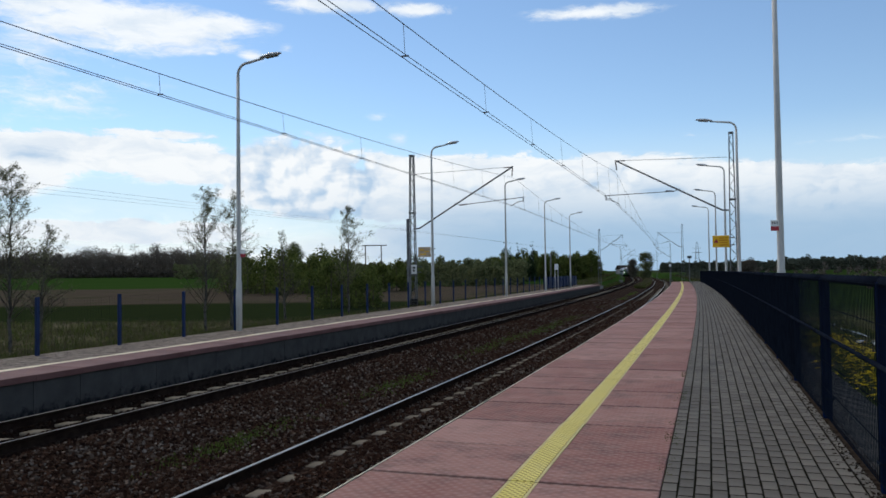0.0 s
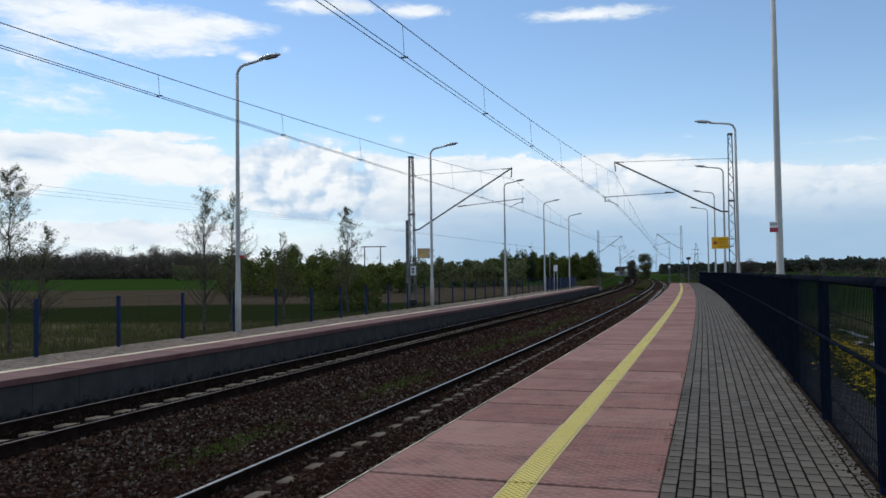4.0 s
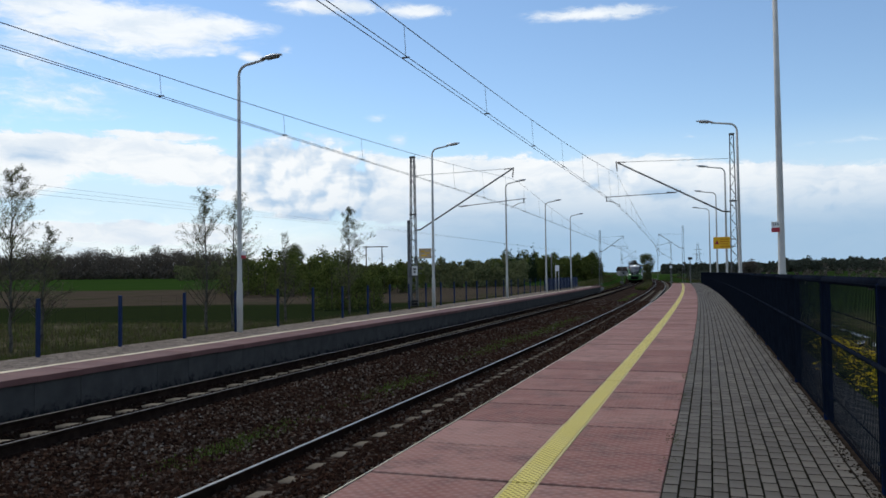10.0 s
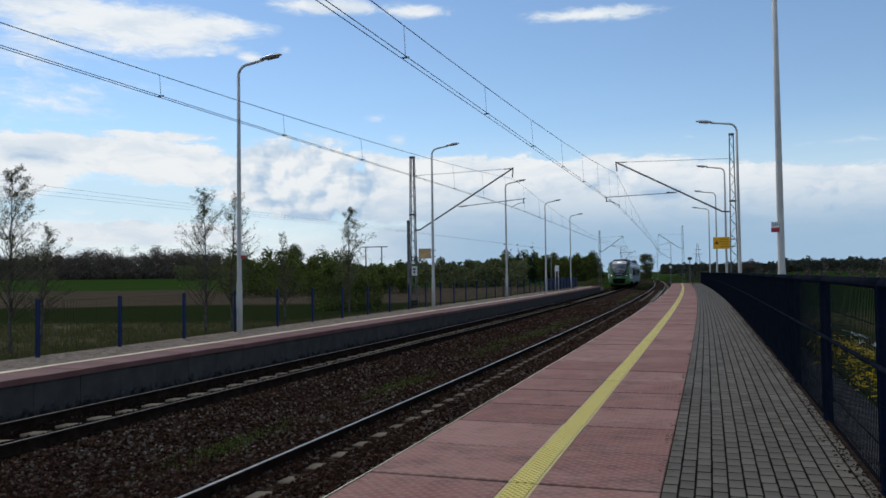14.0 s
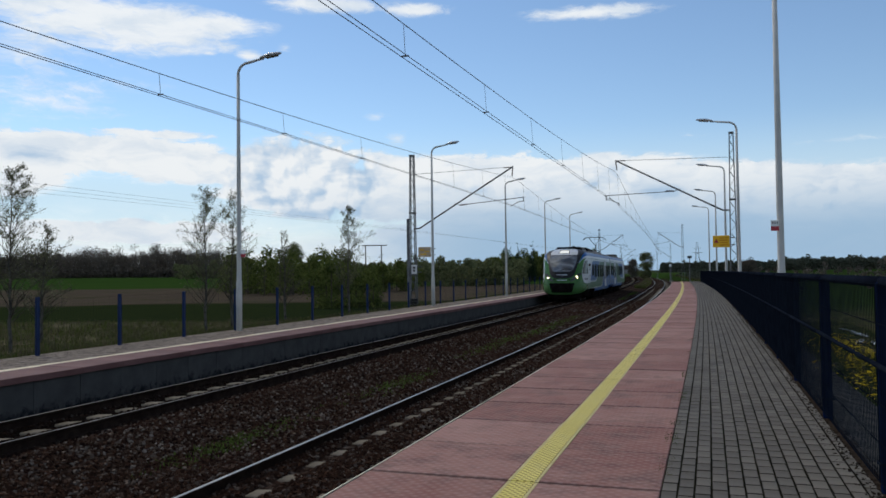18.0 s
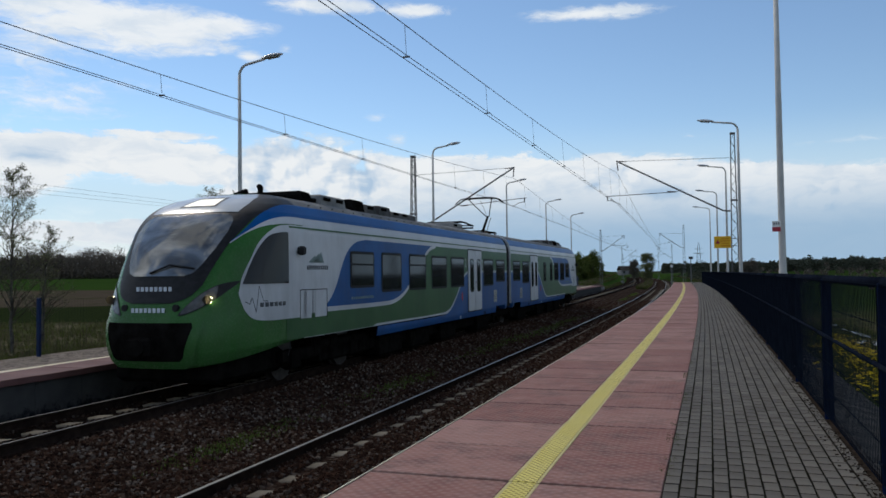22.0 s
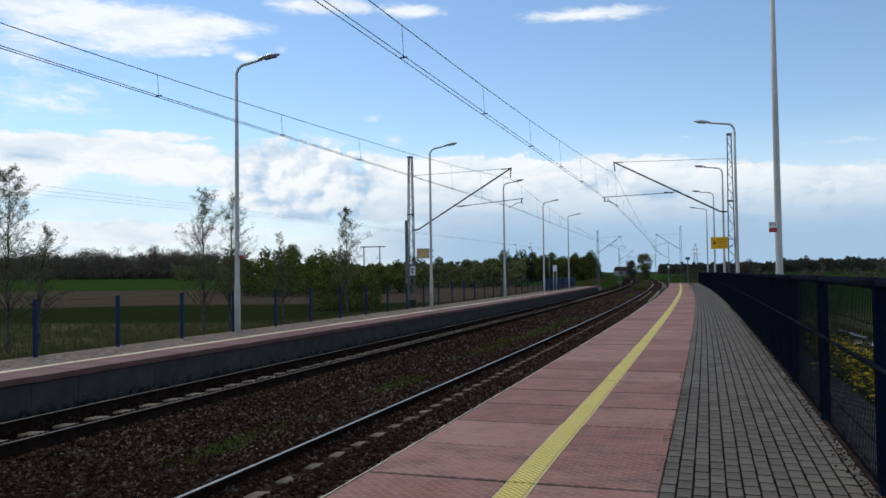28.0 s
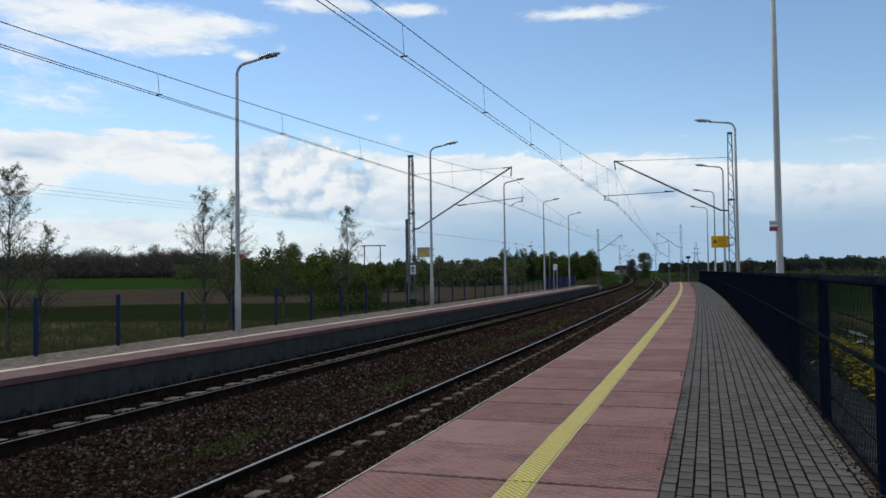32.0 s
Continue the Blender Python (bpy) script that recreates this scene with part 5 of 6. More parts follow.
        for i in range(9):
            u = 0.06 + 0.62 * i / 8
            z0, z1 = 1.385 + 0.10 * u + 0.42 * u ** 2.2, 1.385 + 0.50 * u + 0.12 * math.sin(math.pi * u)
            x = 0.53 + 0.65 * u
            clear.append([(sd * x, nose_y(x, z0 + (z1 - z0) * j / 4, 0.020), z0 + (z1 - z0) * j / 4) for j in range(5)])
        part("cover_glass", Solid().sheet(clear, flip=sd < 0), M_COVER, unit, "clear grey headlight cover", True)
        xl, zl = 0.90, 1.61
        yl = nose_y(xl, zl, 0.026)
        lens = Solid().add([(sd * xl + 0.062 * math.cos(2 * math.pi * i / 10), yl, zl + 0.062 * math.sin(2 * math.pi * i / 10)) for i in range(10)], [tuple(range(10))])
        part("lens", lens, M_LIGHT_DIM if flip else M_LIGHT, unit, "headlight lens, unlit" if flip else "lit warm headlight lens")
        # thin fins added before the lens to block its glow from the side
        for i in range(7):
            h = math.sqrt(max(0.0006, 0.066 ** 2 - ((i - 3) * 0.021) ** 2))
            rib = Solid()
            rib.box(sd * xl + (i - 3) * 0.021, yl - 0.040, zl, 0.004, 0.074, 2 * h)
            part("glow_louvre", rib, M_LOUVRE, unit)
        fog = Solid()
        fog.tube([(sd * 0.47, nose_y(0.47, 1.49, -0.02), 1.49), (sd * 0.47, nose_y(0.47, 1.49, 0.03), 1.49)], 0.055, 12)
        part("fog_lamp", fog, M_BLACK, nose, "small round dark lamp")
        mi = Solid()
        mi.box(sd * 1.50, -16.02, 2.40, 0.12, 0.10, 0.16, bevel=0.03)
        part("mirror_camera", mi, M_RUBBER, body, "small black mirror pod")
    for z, w in ((1.78, 0.34), (1.455, 0.32)):
        for k in range(8):
            x = -w + 2 * w * (k + 0.5) / 8
            nb = Solid()
            nb.box(x, nose_y(x, z, 0.026), z, w / 8 * 1.25, 0.010, 0.068)
            part("marking", nb, M_PALE, nose)
    # windows and doors
    for y0, y1, z0, z1, vent in windows:
        for sd in (1, -1):
            w = part("window", rounded(y0, y1, z0, z1, 0.07, 1.41, sd, 0.012), M_RUBBER, body, "tinted window in a black frame")
            g = 0.055
            if vent:
                zc = z1 - 0.27
                part("pane", rounded(y0 + g, y1 - g, z0 + g, zc - 0.02, 0.04, 1.42, sd, 0.006), M_PANE, w)
                part("pane", rounded(y0 + g, y1 - g, zc + 0.02, z1 - g, 0.03, 1.42, sd, 0.006), M_PANE, w)
            else:
                part("pane", rounded(y0 + g, y1 - g, z0 + g, z1 - g, 0.05, 1.42, sd, 0.006), M_PANE, w)
    for sd in (1, -1):
        fr = part("door_frame", rounded(-5.40, -3.82, 0.80, 2.72, 0.06, 1.41, sd, 0.008), M_RUBBER, body)
        for y0, y1 in ((-5.36, -4.625), (-4.595, -3.86)):
            lf = part("door", rounded(y0, y1, 0.83, 2.68, 0.05, 1.415, sd, 0.018), M_TW, body, "white sliding door leaf")
            part("door_window", rounded(y0 + 0.17, y1 - 0.15, 1.40, 2.42, 0.09, 1.43, sd, 0.006), M_RUBBER, lf)
            part("door_pane", rounded(y0 + 0.205, y1 - 0.185, 1.44, 2.38, 0.07, 1.434, sd, 0.006), M_PANE, lf, "narrow rounded door glass")
            for i in range(4):
                b = Solid()
                b.box(sd * 1.4345, (y0 + 0.08) if y0 > -5 else (y1 - 0.08), 1.86 + i * 0.07, 0.004, 0.035, 0.04)
                part("sticker", b, M_INK, lf)
        btn = Solid()
        btn.box(sd * 1.437, -4.55, 1.70, 0.012, 0.07, 0.07, bevel=0.004)
        part("door_button", btn, M_RUBBER, body)
        for yy, zz, h, ww, mt, nm in ((-6.0, 1.30, 0.22, 0.10, M_RED, "red_marker"), (-2.05, 1.20, 0.40, 0.42, M_NOTICE, "notice_plate"), (-15.14, 1.45, 0.48, 0.46, M_TW, "hatch"), (-15.72, 1.45, 0.48, 0.40, M_TW, "hatch"), (-6.2, 0.70, 0.09, 0.10, M_PALE, "stencil"), (-3.45, 0.70, 0.10, 0.10, M_RUBBER, "socket")):
            part(nm, rounded(yy - ww / 2, yy + ww / 2, zz - h / 2, zz + h / 2, 0.012, 1.412, sd, 0.007), mt, body)
        for i in range(4):
            ln = Solid()
            ln.box(sd * 1.420, -2.05 + (0.03 if i == 0 else 0), 1.30 - i * 0.065, 0.003, 0.22 if i == 0 else 0.33, 0.012)
            part("lettering", ln, M_INK, body)
        hl = Solid()
        for (a, b, c, d) in ((-15.95, -14.9, 1.705, 1.72), (-15.95, -15.935, 1.19, 1.72), (-14.9, -14.885, 1.19, 1.72), (-15.47, -15.46, 1.19, 1.70)):
            hl.box(sd * 1.4195, (a + b) / 2, (c + d) / 2, 0.004, b - a, d - c)
        part("hatch_joint", hl, M_RUBBER, body)
        # emblem of three ridges with a line of blocked lettering, the pulse mark on the cab
        em = Solid()
        for a, b, h in ((-15.62, -15.25, 0.13), (-15.50, -15.1, 0.17), (-15.38, -15.0, 0.20)):
            em.add([(sd * 1.4165, a, 2.20), (sd * 1.4165, b, 2.20), (sd * 1.4165, b - 0.12, 2.20 + h)], [(0, 1, 2) if sd > 0 else (2, 1, 0)])
        part("emblem", em, M_EMBLEM, body, "pale grey-green ridge emblem")
        for i in range(12):
            b = Solid()
            b.box(sd * 1.4145, -15.72 + i * 0.078, 2.11, 0.004, 0.045, 0.075)
            part("lettering", b, M_INK, body)
        for i in range(11):
            b = Solid()
            b.box(sd * 1.4165, -13.75 + i * 0.105, 1.50, 0.004, 0.06, 0.05)
            part("lettering", b, M_EMBLEM, body)
        pulse = Solid()
        pts = ((-17.42, 1.56), (-17.34, 1.52), (-17.28, 1.62), (-17.22, 1.38), (-17.12, 1.80), (-17.04, 1.56), (-16.94, 1.56))
        pts = pts if sd > 0 else [(-33.85 - y, z) for y, z in pts]
        for (a, za), (b, zb) in zip(pts[:-1], pts[1:]):
            pulse.tube([(sd * (skin_x(a, za) + 0.006), a, za), (sd * (skin_x(b, zb) + 0.006), b, zb)], 0.009, 4)
        part("emblem", pulse, M_INK, nose, "dark pulse-line emblem")
        for i in range(6):
            b, y = Solid(), (-17.08 if sd > 0 else -17.36) + i * 0.118
            b.box(sd * (skin_x(y, 1.5) + 0.002), y, 1.50, 0.03, 0.085, 0.07)
            part("lettering", b, M_INK, nose)
    # class numerals beside the doors
    for sd in (1, -1):
        for y in (-5.62, -3.70):
            c = bpy.data.curves.new("numeral", "FONT")
            c.body, c.size, c.extrude, c.align_x = "2", 0.36, 0.002, "CENTER"
            tmp = bpy.data.objects.new("numeral", c)
            me = bpy.data.meshes.new_from_object(tmp)
            bpy.data.objects.remove(tmp)
            me.materials.clear()
            me.materials.append(M_TW)
            o = part("numeral", me, None, body, "white class numeral")
            o.matrix_basis = Matrix(((0, 0, sd, sd * 1.417), (sd, 0, 0, y), (0, 1, 0, 2.16), (0, 0, 0, 1)))
    # roof gear
    gear = [(-15.30, -14.95, 0.55, 3.54, M_UNDER), (-14.80, -14.30, 0.80, 3.62, M_UNDER), (-14.15, -12.95, 0.92, 3.60, M_UNIT_PALE), (-12.80, -12.10, 0.98, 3.62, M_UNDER), (-12.0, -11.35, 0.96, 3.57, M_UNIT),
            (-11.25, -10.5, 0.98, 3.60, M_UNIT), (-10.35, -8.6, 0.94, 3.53, M_UNIT)]
    if not flip:
        gear.append((-4.7, -3.6, 0.75, 3.60, M_UNIT_PALE))
    for y0, y1, w, z1, mat in gear:
        u, e = Solid(), 0.10
        u.add([(sx * w * k, y, z) for sx, k, y, z in ((-1, 1, y0, 3.36), (1, 1, y0, 3.36), (1, 1, y1, 3.36), (-1, 1, y1, 3.36), (-1, 0.97, y0 + e, z1 - 0.03), (1, 0.97, y0 + e, z1 - 0.03), (1, 0.97, y1 - e * 0.4, z1 - 0.03), (-1, 0.97, y1 - e * 0.4, z1 - 0.03),
               (-1, 0.90, y0 + e * 1.4, z1), (1, 0.90, y0 + e * 1.4, z1), (1, 0.90, y1 - e * 0.8, z1), (-1, 0.90, y1 - e * 0.8, z1))],
              [(0, 1, 5, 4), (1, 2, 6, 5), (2, 3, 7, 6), (3, 0, 4, 7), (4, 5, 9, 8), (5, 6, 10, 9), (6, 7, 11, 10), (7, 4, 8, 11), (8, 9, 10, 11)])
        un = part("roof_unit", u, mat, body, "weathered roof equipment box")
        for i in range(max(1, int((y1 - y0) / 0.6))):
            for sd in (1, -1):
                v = Solid()
                v.box(sd * (w - 0.004), y0 + 0.30 + i * 0.6, (3.42 + z1) / 2, 0.02, 0.30, 0.07, bevel=0.006)
                part("vent", v, M_UNDER, un)
    for i in range(30):
        for sd in (1, -1):
            v, y = Solid(), -15.2 + i * 0.5
            v.box(sd * 1.205, y, 3.265, 0.03, 0.03, 0.02, bevel=0.006)
            part("roof_bolt", v, M_UNIT, body)
    dk = Solid()
    dk.box(0, -12.0, 3.46, 1.6, 6.6, 0.10, bevel=0.03)
    dk.tube([(0.5, -15.75, 3.42), (0.5, -15.7, 3.58), (0.4, -15.6, 3.62)], 0.05, 6)
    dk.tube([(0.0, -15.75, 3.44), (0.0, -15.4, 3.56)], 0.06, 6)
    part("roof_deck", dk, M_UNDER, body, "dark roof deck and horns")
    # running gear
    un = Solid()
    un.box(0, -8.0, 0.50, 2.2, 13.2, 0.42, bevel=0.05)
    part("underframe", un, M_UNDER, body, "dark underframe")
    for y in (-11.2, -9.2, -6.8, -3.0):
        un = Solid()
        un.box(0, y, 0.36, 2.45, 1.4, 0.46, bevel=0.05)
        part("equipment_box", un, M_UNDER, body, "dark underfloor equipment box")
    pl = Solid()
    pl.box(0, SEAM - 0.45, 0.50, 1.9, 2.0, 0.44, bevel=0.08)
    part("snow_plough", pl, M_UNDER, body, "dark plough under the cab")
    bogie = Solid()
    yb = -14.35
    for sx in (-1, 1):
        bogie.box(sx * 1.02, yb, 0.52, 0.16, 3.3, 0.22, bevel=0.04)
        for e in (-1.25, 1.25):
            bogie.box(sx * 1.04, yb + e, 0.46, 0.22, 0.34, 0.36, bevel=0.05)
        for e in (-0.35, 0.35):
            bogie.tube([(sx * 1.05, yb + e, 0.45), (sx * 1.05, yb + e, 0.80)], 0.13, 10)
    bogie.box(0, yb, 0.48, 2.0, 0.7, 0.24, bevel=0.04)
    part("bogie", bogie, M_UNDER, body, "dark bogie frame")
    for e in (-1.25, 1.25):
        for sx in (-1, 1):
            w = Solid()
            w.tube([(sx * 0.70, yb + e, 0.505), (sx * 0.735, yb + e, 0.505), (sx * 0.74, yb + e, 0.505), (sx * 0.83, yb + e, 0.505)], [0.455, 0.455, 0.425, 0.425], 24)
            w.tube([(sx * 0.83, yb + e, 0.505), (sx * 0.90, yb + e, 0.505)], [0.14, 0.10], 12)
            part("wheel", w, M_WHEEL, body, "steel wheel")
    return body


def pantograph(train):
    pg = Solid()
    y = 1.6
    for x in (-0.5, 0.5):
        pg.tube([(x, y + 0.2, 3.55), (x, y - 1.4, 3.55)], 0.03, 6)
    pg.tube([(-0.5, y - 1.4, 3.56), (0.5, y - 1.4, 3.56)], 0.03, 6)
    pg.tube([(-0.5, y, 3.56), (0.5, y, 3.56)], 0.04, 6)
    base = part("pantograph", pg, M_UNDER, train, "raised single-arm pantograph")
    low, up, head = Solid(), Solid(), Solid()
    low.tube([(0, y, 3.58), (0, y + 0.85, 4.25)], [0.055, 0.045], 8)
    low.tube([(0.1, y + 0.2, 3.58), (0.1, y + 0.95, 4.20)], 0.012, 5)
    for x in (-0.05, 0.05):
        up.tube([(x, y + 0.85, 4.25), (x * 9, y - 0.25, 4.84)], 0.018, 6)
    up.tube([(0, y + 0.85, 4.20), (0, y - 0.2, 4.80)], 0.008, 4)
    for e in (-0.18, 0.18):
        head.tube([(-0.95, y - 0.3 + e, 4.68), (-0.72, y - 0.3 + e, 4.86), (-0.45, y - 0.3 + e, 4.90), (0.45, y - 0.3 + e, 4.90), (0.72, y - 0.3 + e, 4.86), (0.95, y - 0.3 + e, 4.68)], 0.02, 6)
    for x in (-0.45, 0.45):
        head.tube([(x, y - 0.12, 4.86), (x, y - 0.48, 4.86)], 0.015, 5)
    part("lower_arm", low, M_UNDER, base)
    part("upper_arm", up, M_UNDER, base)
    part("collector_head", head, M_UNDER, base)
    for x in (-0.5, 0.5):
        for yy in (y, y - 1.4):
            i = Solid()
            insulator(i, (x, yy, 3.44), (x, yy, 3.56), 0.06, 3)
            part("insulator", i, M_INSUL, base)
    fold = Solid()
    y2 = -2.3
    for x in (-0.45, 0.45):
        fold.tube([(x, y2 - 0.9, 3.58), (x, y2 + 0.9, 3.66)], 0.02, 6)
    for e in (-0.9, -0.55):
        fold.tube([(-0.9, y2 + e, 3.56), (-0.6, y2 + e, 3.70), (0.6, y2 + e, 3.70), (0.9, y2 + e, 3.56)], 0.022, 6)
    fold.tube([(-0.5, y2 + 0.8, 3.58), (0.5, y2 + 0.8, 3.58)], 0.03, 6)
    part("folded_pantograph", fold, M_UNDER, train, "lowered second pantograph")


def make_train():
    train = thing("train", "two-carriage electric train, white, green and blue", "train")
    carriage(train, False, WINDOWS)
    carriage(train, True, WINDOWS_TAIL)
    b = Solid()
    n = 13
    ring = [(-x, z) for z, x in HALF[2:-1]] + [(0.0, 3.47)] + [(x, z) for z, x in HALF[2:-1]][::-1]
    rows = []
    for i in range(n):
        k = 0.88 if i % 2 else 0.968
        rows.append([(x * k, -0.34 + 0.68 * i / (n - 1), 0.7 + (z - 0.7) * (0.96 + 0.03 * (k > 0.95))) for x, z in ring])
    b.sheet(rows, flip=True)
    part("gangway_bellows", b, M_FOLD, train, "dark folded gangway between the carriages")
    for sx in (-1, 1):
        j = Solid()
        j.box(sx * 1.02, 0, 0.52, 0.16, 3.4, 0.22, bevel=0.04)
        beam = part("bogie_beam", j, M_UNDER, train, "dark side beam of the joint bogie")
        for e in (-1.3, 1.3):
            j = Solid()
            j.box(sx * 1.04, e, 0.46, 0.24, 0.34, 0.36, bevel=0.05)
            part("axle_box", j, M_UNDER, beam)
        for e in (-0.6, 0.6):
            j = Solid()
            j.box(sx * 1.30, e, 0.82, 0.26, 0.26, 0.26, bevel=0.06)
            part("spring_pot", j, M_TB, beam, "blue spring pot")
    for e in (-1.3, 1.3):
        for sx in (-1, 1):
            w = Solid()
            w.tube([(sx * 0.70, e, 0.505), (sx * 0.735, e, 0.505), (sx * 0.74, e, 0.505), (sx * 0.83, e, 0.505)], [0.455, 0.455, 0.425, 0.425], 24)
            part("wheel", w, M_WHEEL, train, "steel wheel")
    pantograph(train)
    return train


TRAIN = make_train()


def train_pose(seam_s):
    """The train's place on the far track when the front cab's seam is at s."""
    mid = seam_s - SEAM
    a, b = at(mid - 11, FAR, -0.673), at(mid + 11, FAR, -0.673)
    d = b - a
    yaw = math.atan2(-d.x, d.y)
    return Matrix.Translation((a + b) / 2) @ Matrix.Rotation(yaw, 4, "Z")


# ---- trees and plants ----
def leaf_cloud(centres, radii, n, size, seed, flat=0.5):
    """Small leaf quads scattered in balls; numpy arrays in, vertices and faces out."""
    rng = np.random.default_rng(seed)
    c = np.asarray(centres, float)
    r = np.asarray(radii, float)
    pick = rng.choice(len(c), n, p=r**2 / (r**2).sum())
    d = rng.normal(size=(n, 3))
    d /= np.linalg.norm(d, axis=1)[:, None]
    p = c[pick] + d * (r[pick] * rng.random(n) ** 0.45)[:, None]
    a = rng.normal(size=(n, 3))
    a /= np.linalg.norm(a, axis=1)[:, None]
    b = np.cross(a, rng.normal(size=(n, 3)))
    b /= np.linalg.norm(b, axis=1)[:, None]
    s = (size * rng.uniform(0.5, 1.3, n))[:, None]
    v = np.stack([p - a * s, p + b * s * flat, p + a * s, p - b * s * flat], 1).reshape(-1, 3)
    f = np.arange(4 * n).reshape(-1, 4)
    return v, f


def add_cloud(so, v, f, mi=0):
    so.add(v.tolist(), f.tolist(), mi)


def birch(m, h, seed, lean=0.0, leaves=900, spread=0.32):
    """Thin trunk, steep limbs with fine twigs, small leaves strung along the twigs and blown to one side."""
    rng = random.Random(seed)
    tree = thing("birch_tree", "slender young birch with sparse spring leaves behind the fence", "tree", m)
    trunk, limbs = Solid(), Solid()
    pts = []
    for i in range(13):
        u = i / 12
        pts.append(Vector((lean * u * u * h + rng.uniform(-0.035, 0.035), rng.uniform(-0.035, 0.035), h * u)))
    trunk.tube([pts[0] - Vector((0, 0, 0.3))] + pts, [0.072] + [0.060 * (1 - 0.93 * i / 12) for i in range(13)], 8)
    part("trunk", trunk, M_BIRCH, tree, smooth=True)
    cs, rs = [], []

    def string(a, b, k, r):
        for i in range(k):
            cs.append(a.lerp(b, 0.25 + 0.75 * (i + rng.random()) / k) + Vector((rng.uniform(0, 0.04), 0, rng.uniform(-0.03, 0.02))))
            rs.append(r * rng.uniform(0.5, 1.2))
    for i in range(64):
        u = 0.16 + 0.83 * (i / 63)
        f = min(11, int(u * 12))
        p = pts[f].lerp(pts[f + 1], u * 12 - f)
        a = rng.uniform(0, 6.283)
        ln = h * spread * (1.08 - u) ** 0.75 * rng.uniform(0.55, 1.1)
        d = Vector((math.cos(a), math.sin(a), rng.uniform(0.85, 1.8))).normalized()
        mid = p + d * ln * 0.5
        tip = p + d * ln + Vector((0.16 * ln + lean * ln, 0, -0.06 * ln))
        limbs.tube([p, mid, tip], [0.017 * (1.15 - u), 0.011 * (1.15 - u), 0.003], 4)
        string(mid, tip, 5, 0.022 * h)
        for k in range(5):
            q = (p.lerp(mid, rng.uniform(0.7, 1.0)) if k < 2 else mid.lerp(tip, rng.random()))
            e = q + Vector((rng.uniform(-0.8, 1.1), rng.uniform(-0.9, 0.9), rng.uniform(0.1, 1.2))).normalized() * ln * rng.uniform(0.18, 0.36)
            limbs.tube([q, e], [0.0045, 0.002], 3)
            string(q, e, 4, 0.020 * h)
    v, f = leaf_cloud(cs, rs, int(leaves * 1.6), 0.031, seed, 0.36)
    crown = Solid()
    add_cloud(crown, v, f)
    lb = tagged(part("branchwork", limbs, M_BARK, tree), "thin dark twigs", kind="stuff")
    cr = part("crown", crown, M_BIRCH_LEAF, tree, "sparse pale green leaves")
    return tree, lb, cr


SWAYING = []
for k, (tan, depth, h, lean, leaves, spread) in enumerate(((-0.548, 23.5, 5.3, 0.01, 4600, 0.48), (-0.508, 27.0, 3.9, 0.07, 1600, 0.40), (-0.300, 29.5, 5.3, -0.02, 3800, 0.46), (-0.268, 31.0, 5.3, 0.03, 2800, 0.42),
                                                            (-0.200, 37.0, 4.2, -0.04, 1000, 0.34), (-0.120, 41.0, 5.6, 0.0, 5200, 0.42))):
    a = ahead(tan, depth)
    SWAYING.append((birch(Matrix.Translation((a[0], a[1], ground_z(*a))) @ Matrix.Rotation(radians(18.7), 4, "Z"), h, 20 + k, lean, leaves, spread), k))


def wood(name, label, mat, tan0, tan1, d0, d1, h0, h1, n, seed, per=90, size=0.55, conifers=0.0, low=0.0):
    """A far belt of trees: trunks and uneven crowns of leaf clumps, as one piece."""
    rng = random.Random(seed)
    so = Solid()
    cs, rs, cn, cr = [], [], [], []
    for i in range(n):
        tan, d = tan0 + (tan1 - tan0) * (i + rng.random()) / n, rng.uniform(d0, d1)
        x, y = ahead(tan, d)
        if -17 < off_of(x, y) < 4:
            continue
        z = ground_z(x, y) + low
        h = rng.uniform(h0, h1) * (1.25 if rng.random() < 0.12 else 1.0)
        so.tube([(x, y, z - 0.5), (x, y, z + h * 0.8)], [h * 0.02, h * 0.006], 4, mi=1)
        if rng.random() < conifers:
            for k in range(10):
                u = k / 9
                cn.append((x + rng.uniform(-.2, .2), y, z + h * (0.15 + 0.95 * u)))
                cr.append(h * 0.17 * (1.03 - u) + 0.1)
            continue
        for k in range(9):
            a, e = rng.uniform(0, 6.28), rng.uniform(0.04, 1.0)
            w = h * 0.36 * math.sin(math.pi * min(0.95, 0.2 + 0.75 * e)) * rng.uniform(0.3, 1.0)
            cs.append((x + w * math.cos(a), y + w * math.sin(a), z + h * e))
            rs.append(h * rng.uniform(0.10, 0.20))
    if cs:
        v, f = leaf_cloud(cs, rs, len(cs) * per // 9, size, seed, 0.7)
        add_cloud(so, v, f, 0)
    mats = (mat, M_BARK)
    if cn:
        v, f = leaf_cloud(cn, cr, len(cn) * per // 5, size * 0.8, seed + 1, 0.5)
        add_cloud(so, v, f, 2)
        mats = (mat, M_BARK, M_CONIFER)
    lone(name, so, mats, label, "woods", kind="stuff")


wood("woods", "dark bare wood edge behind the fields", M_LEAF_BARE, -0.66, -0.28, 300, 345, 7.6, 10.0, 480, 1, 460, 0.20)
wood("woods", "dark wood edge behind the fields", M_LEAF_DARK, -0.34, 0.08, 240, 300, 3.2, 4.6, 240, 2, 240, 0.32)
wood("bushes", "fresh green bushes along the field edge", M_LEAF, -0.275, -0.12, 85, 112, 3.7, 5.0, 54, 3, 520, 0.14)
wood("bushes", "lower green bushes along the field edge", M_LEAF, -0.12, -0.03, 95, 125, 2.4, 3.6, 26, 16, 420, 0.14)
wood("bushes", "fresh green willow thicket behind the fence", M_LEAF, -0.165, -0.085, 50, 58, 2.0, 3.1, 16, 4, 700, 0.075)
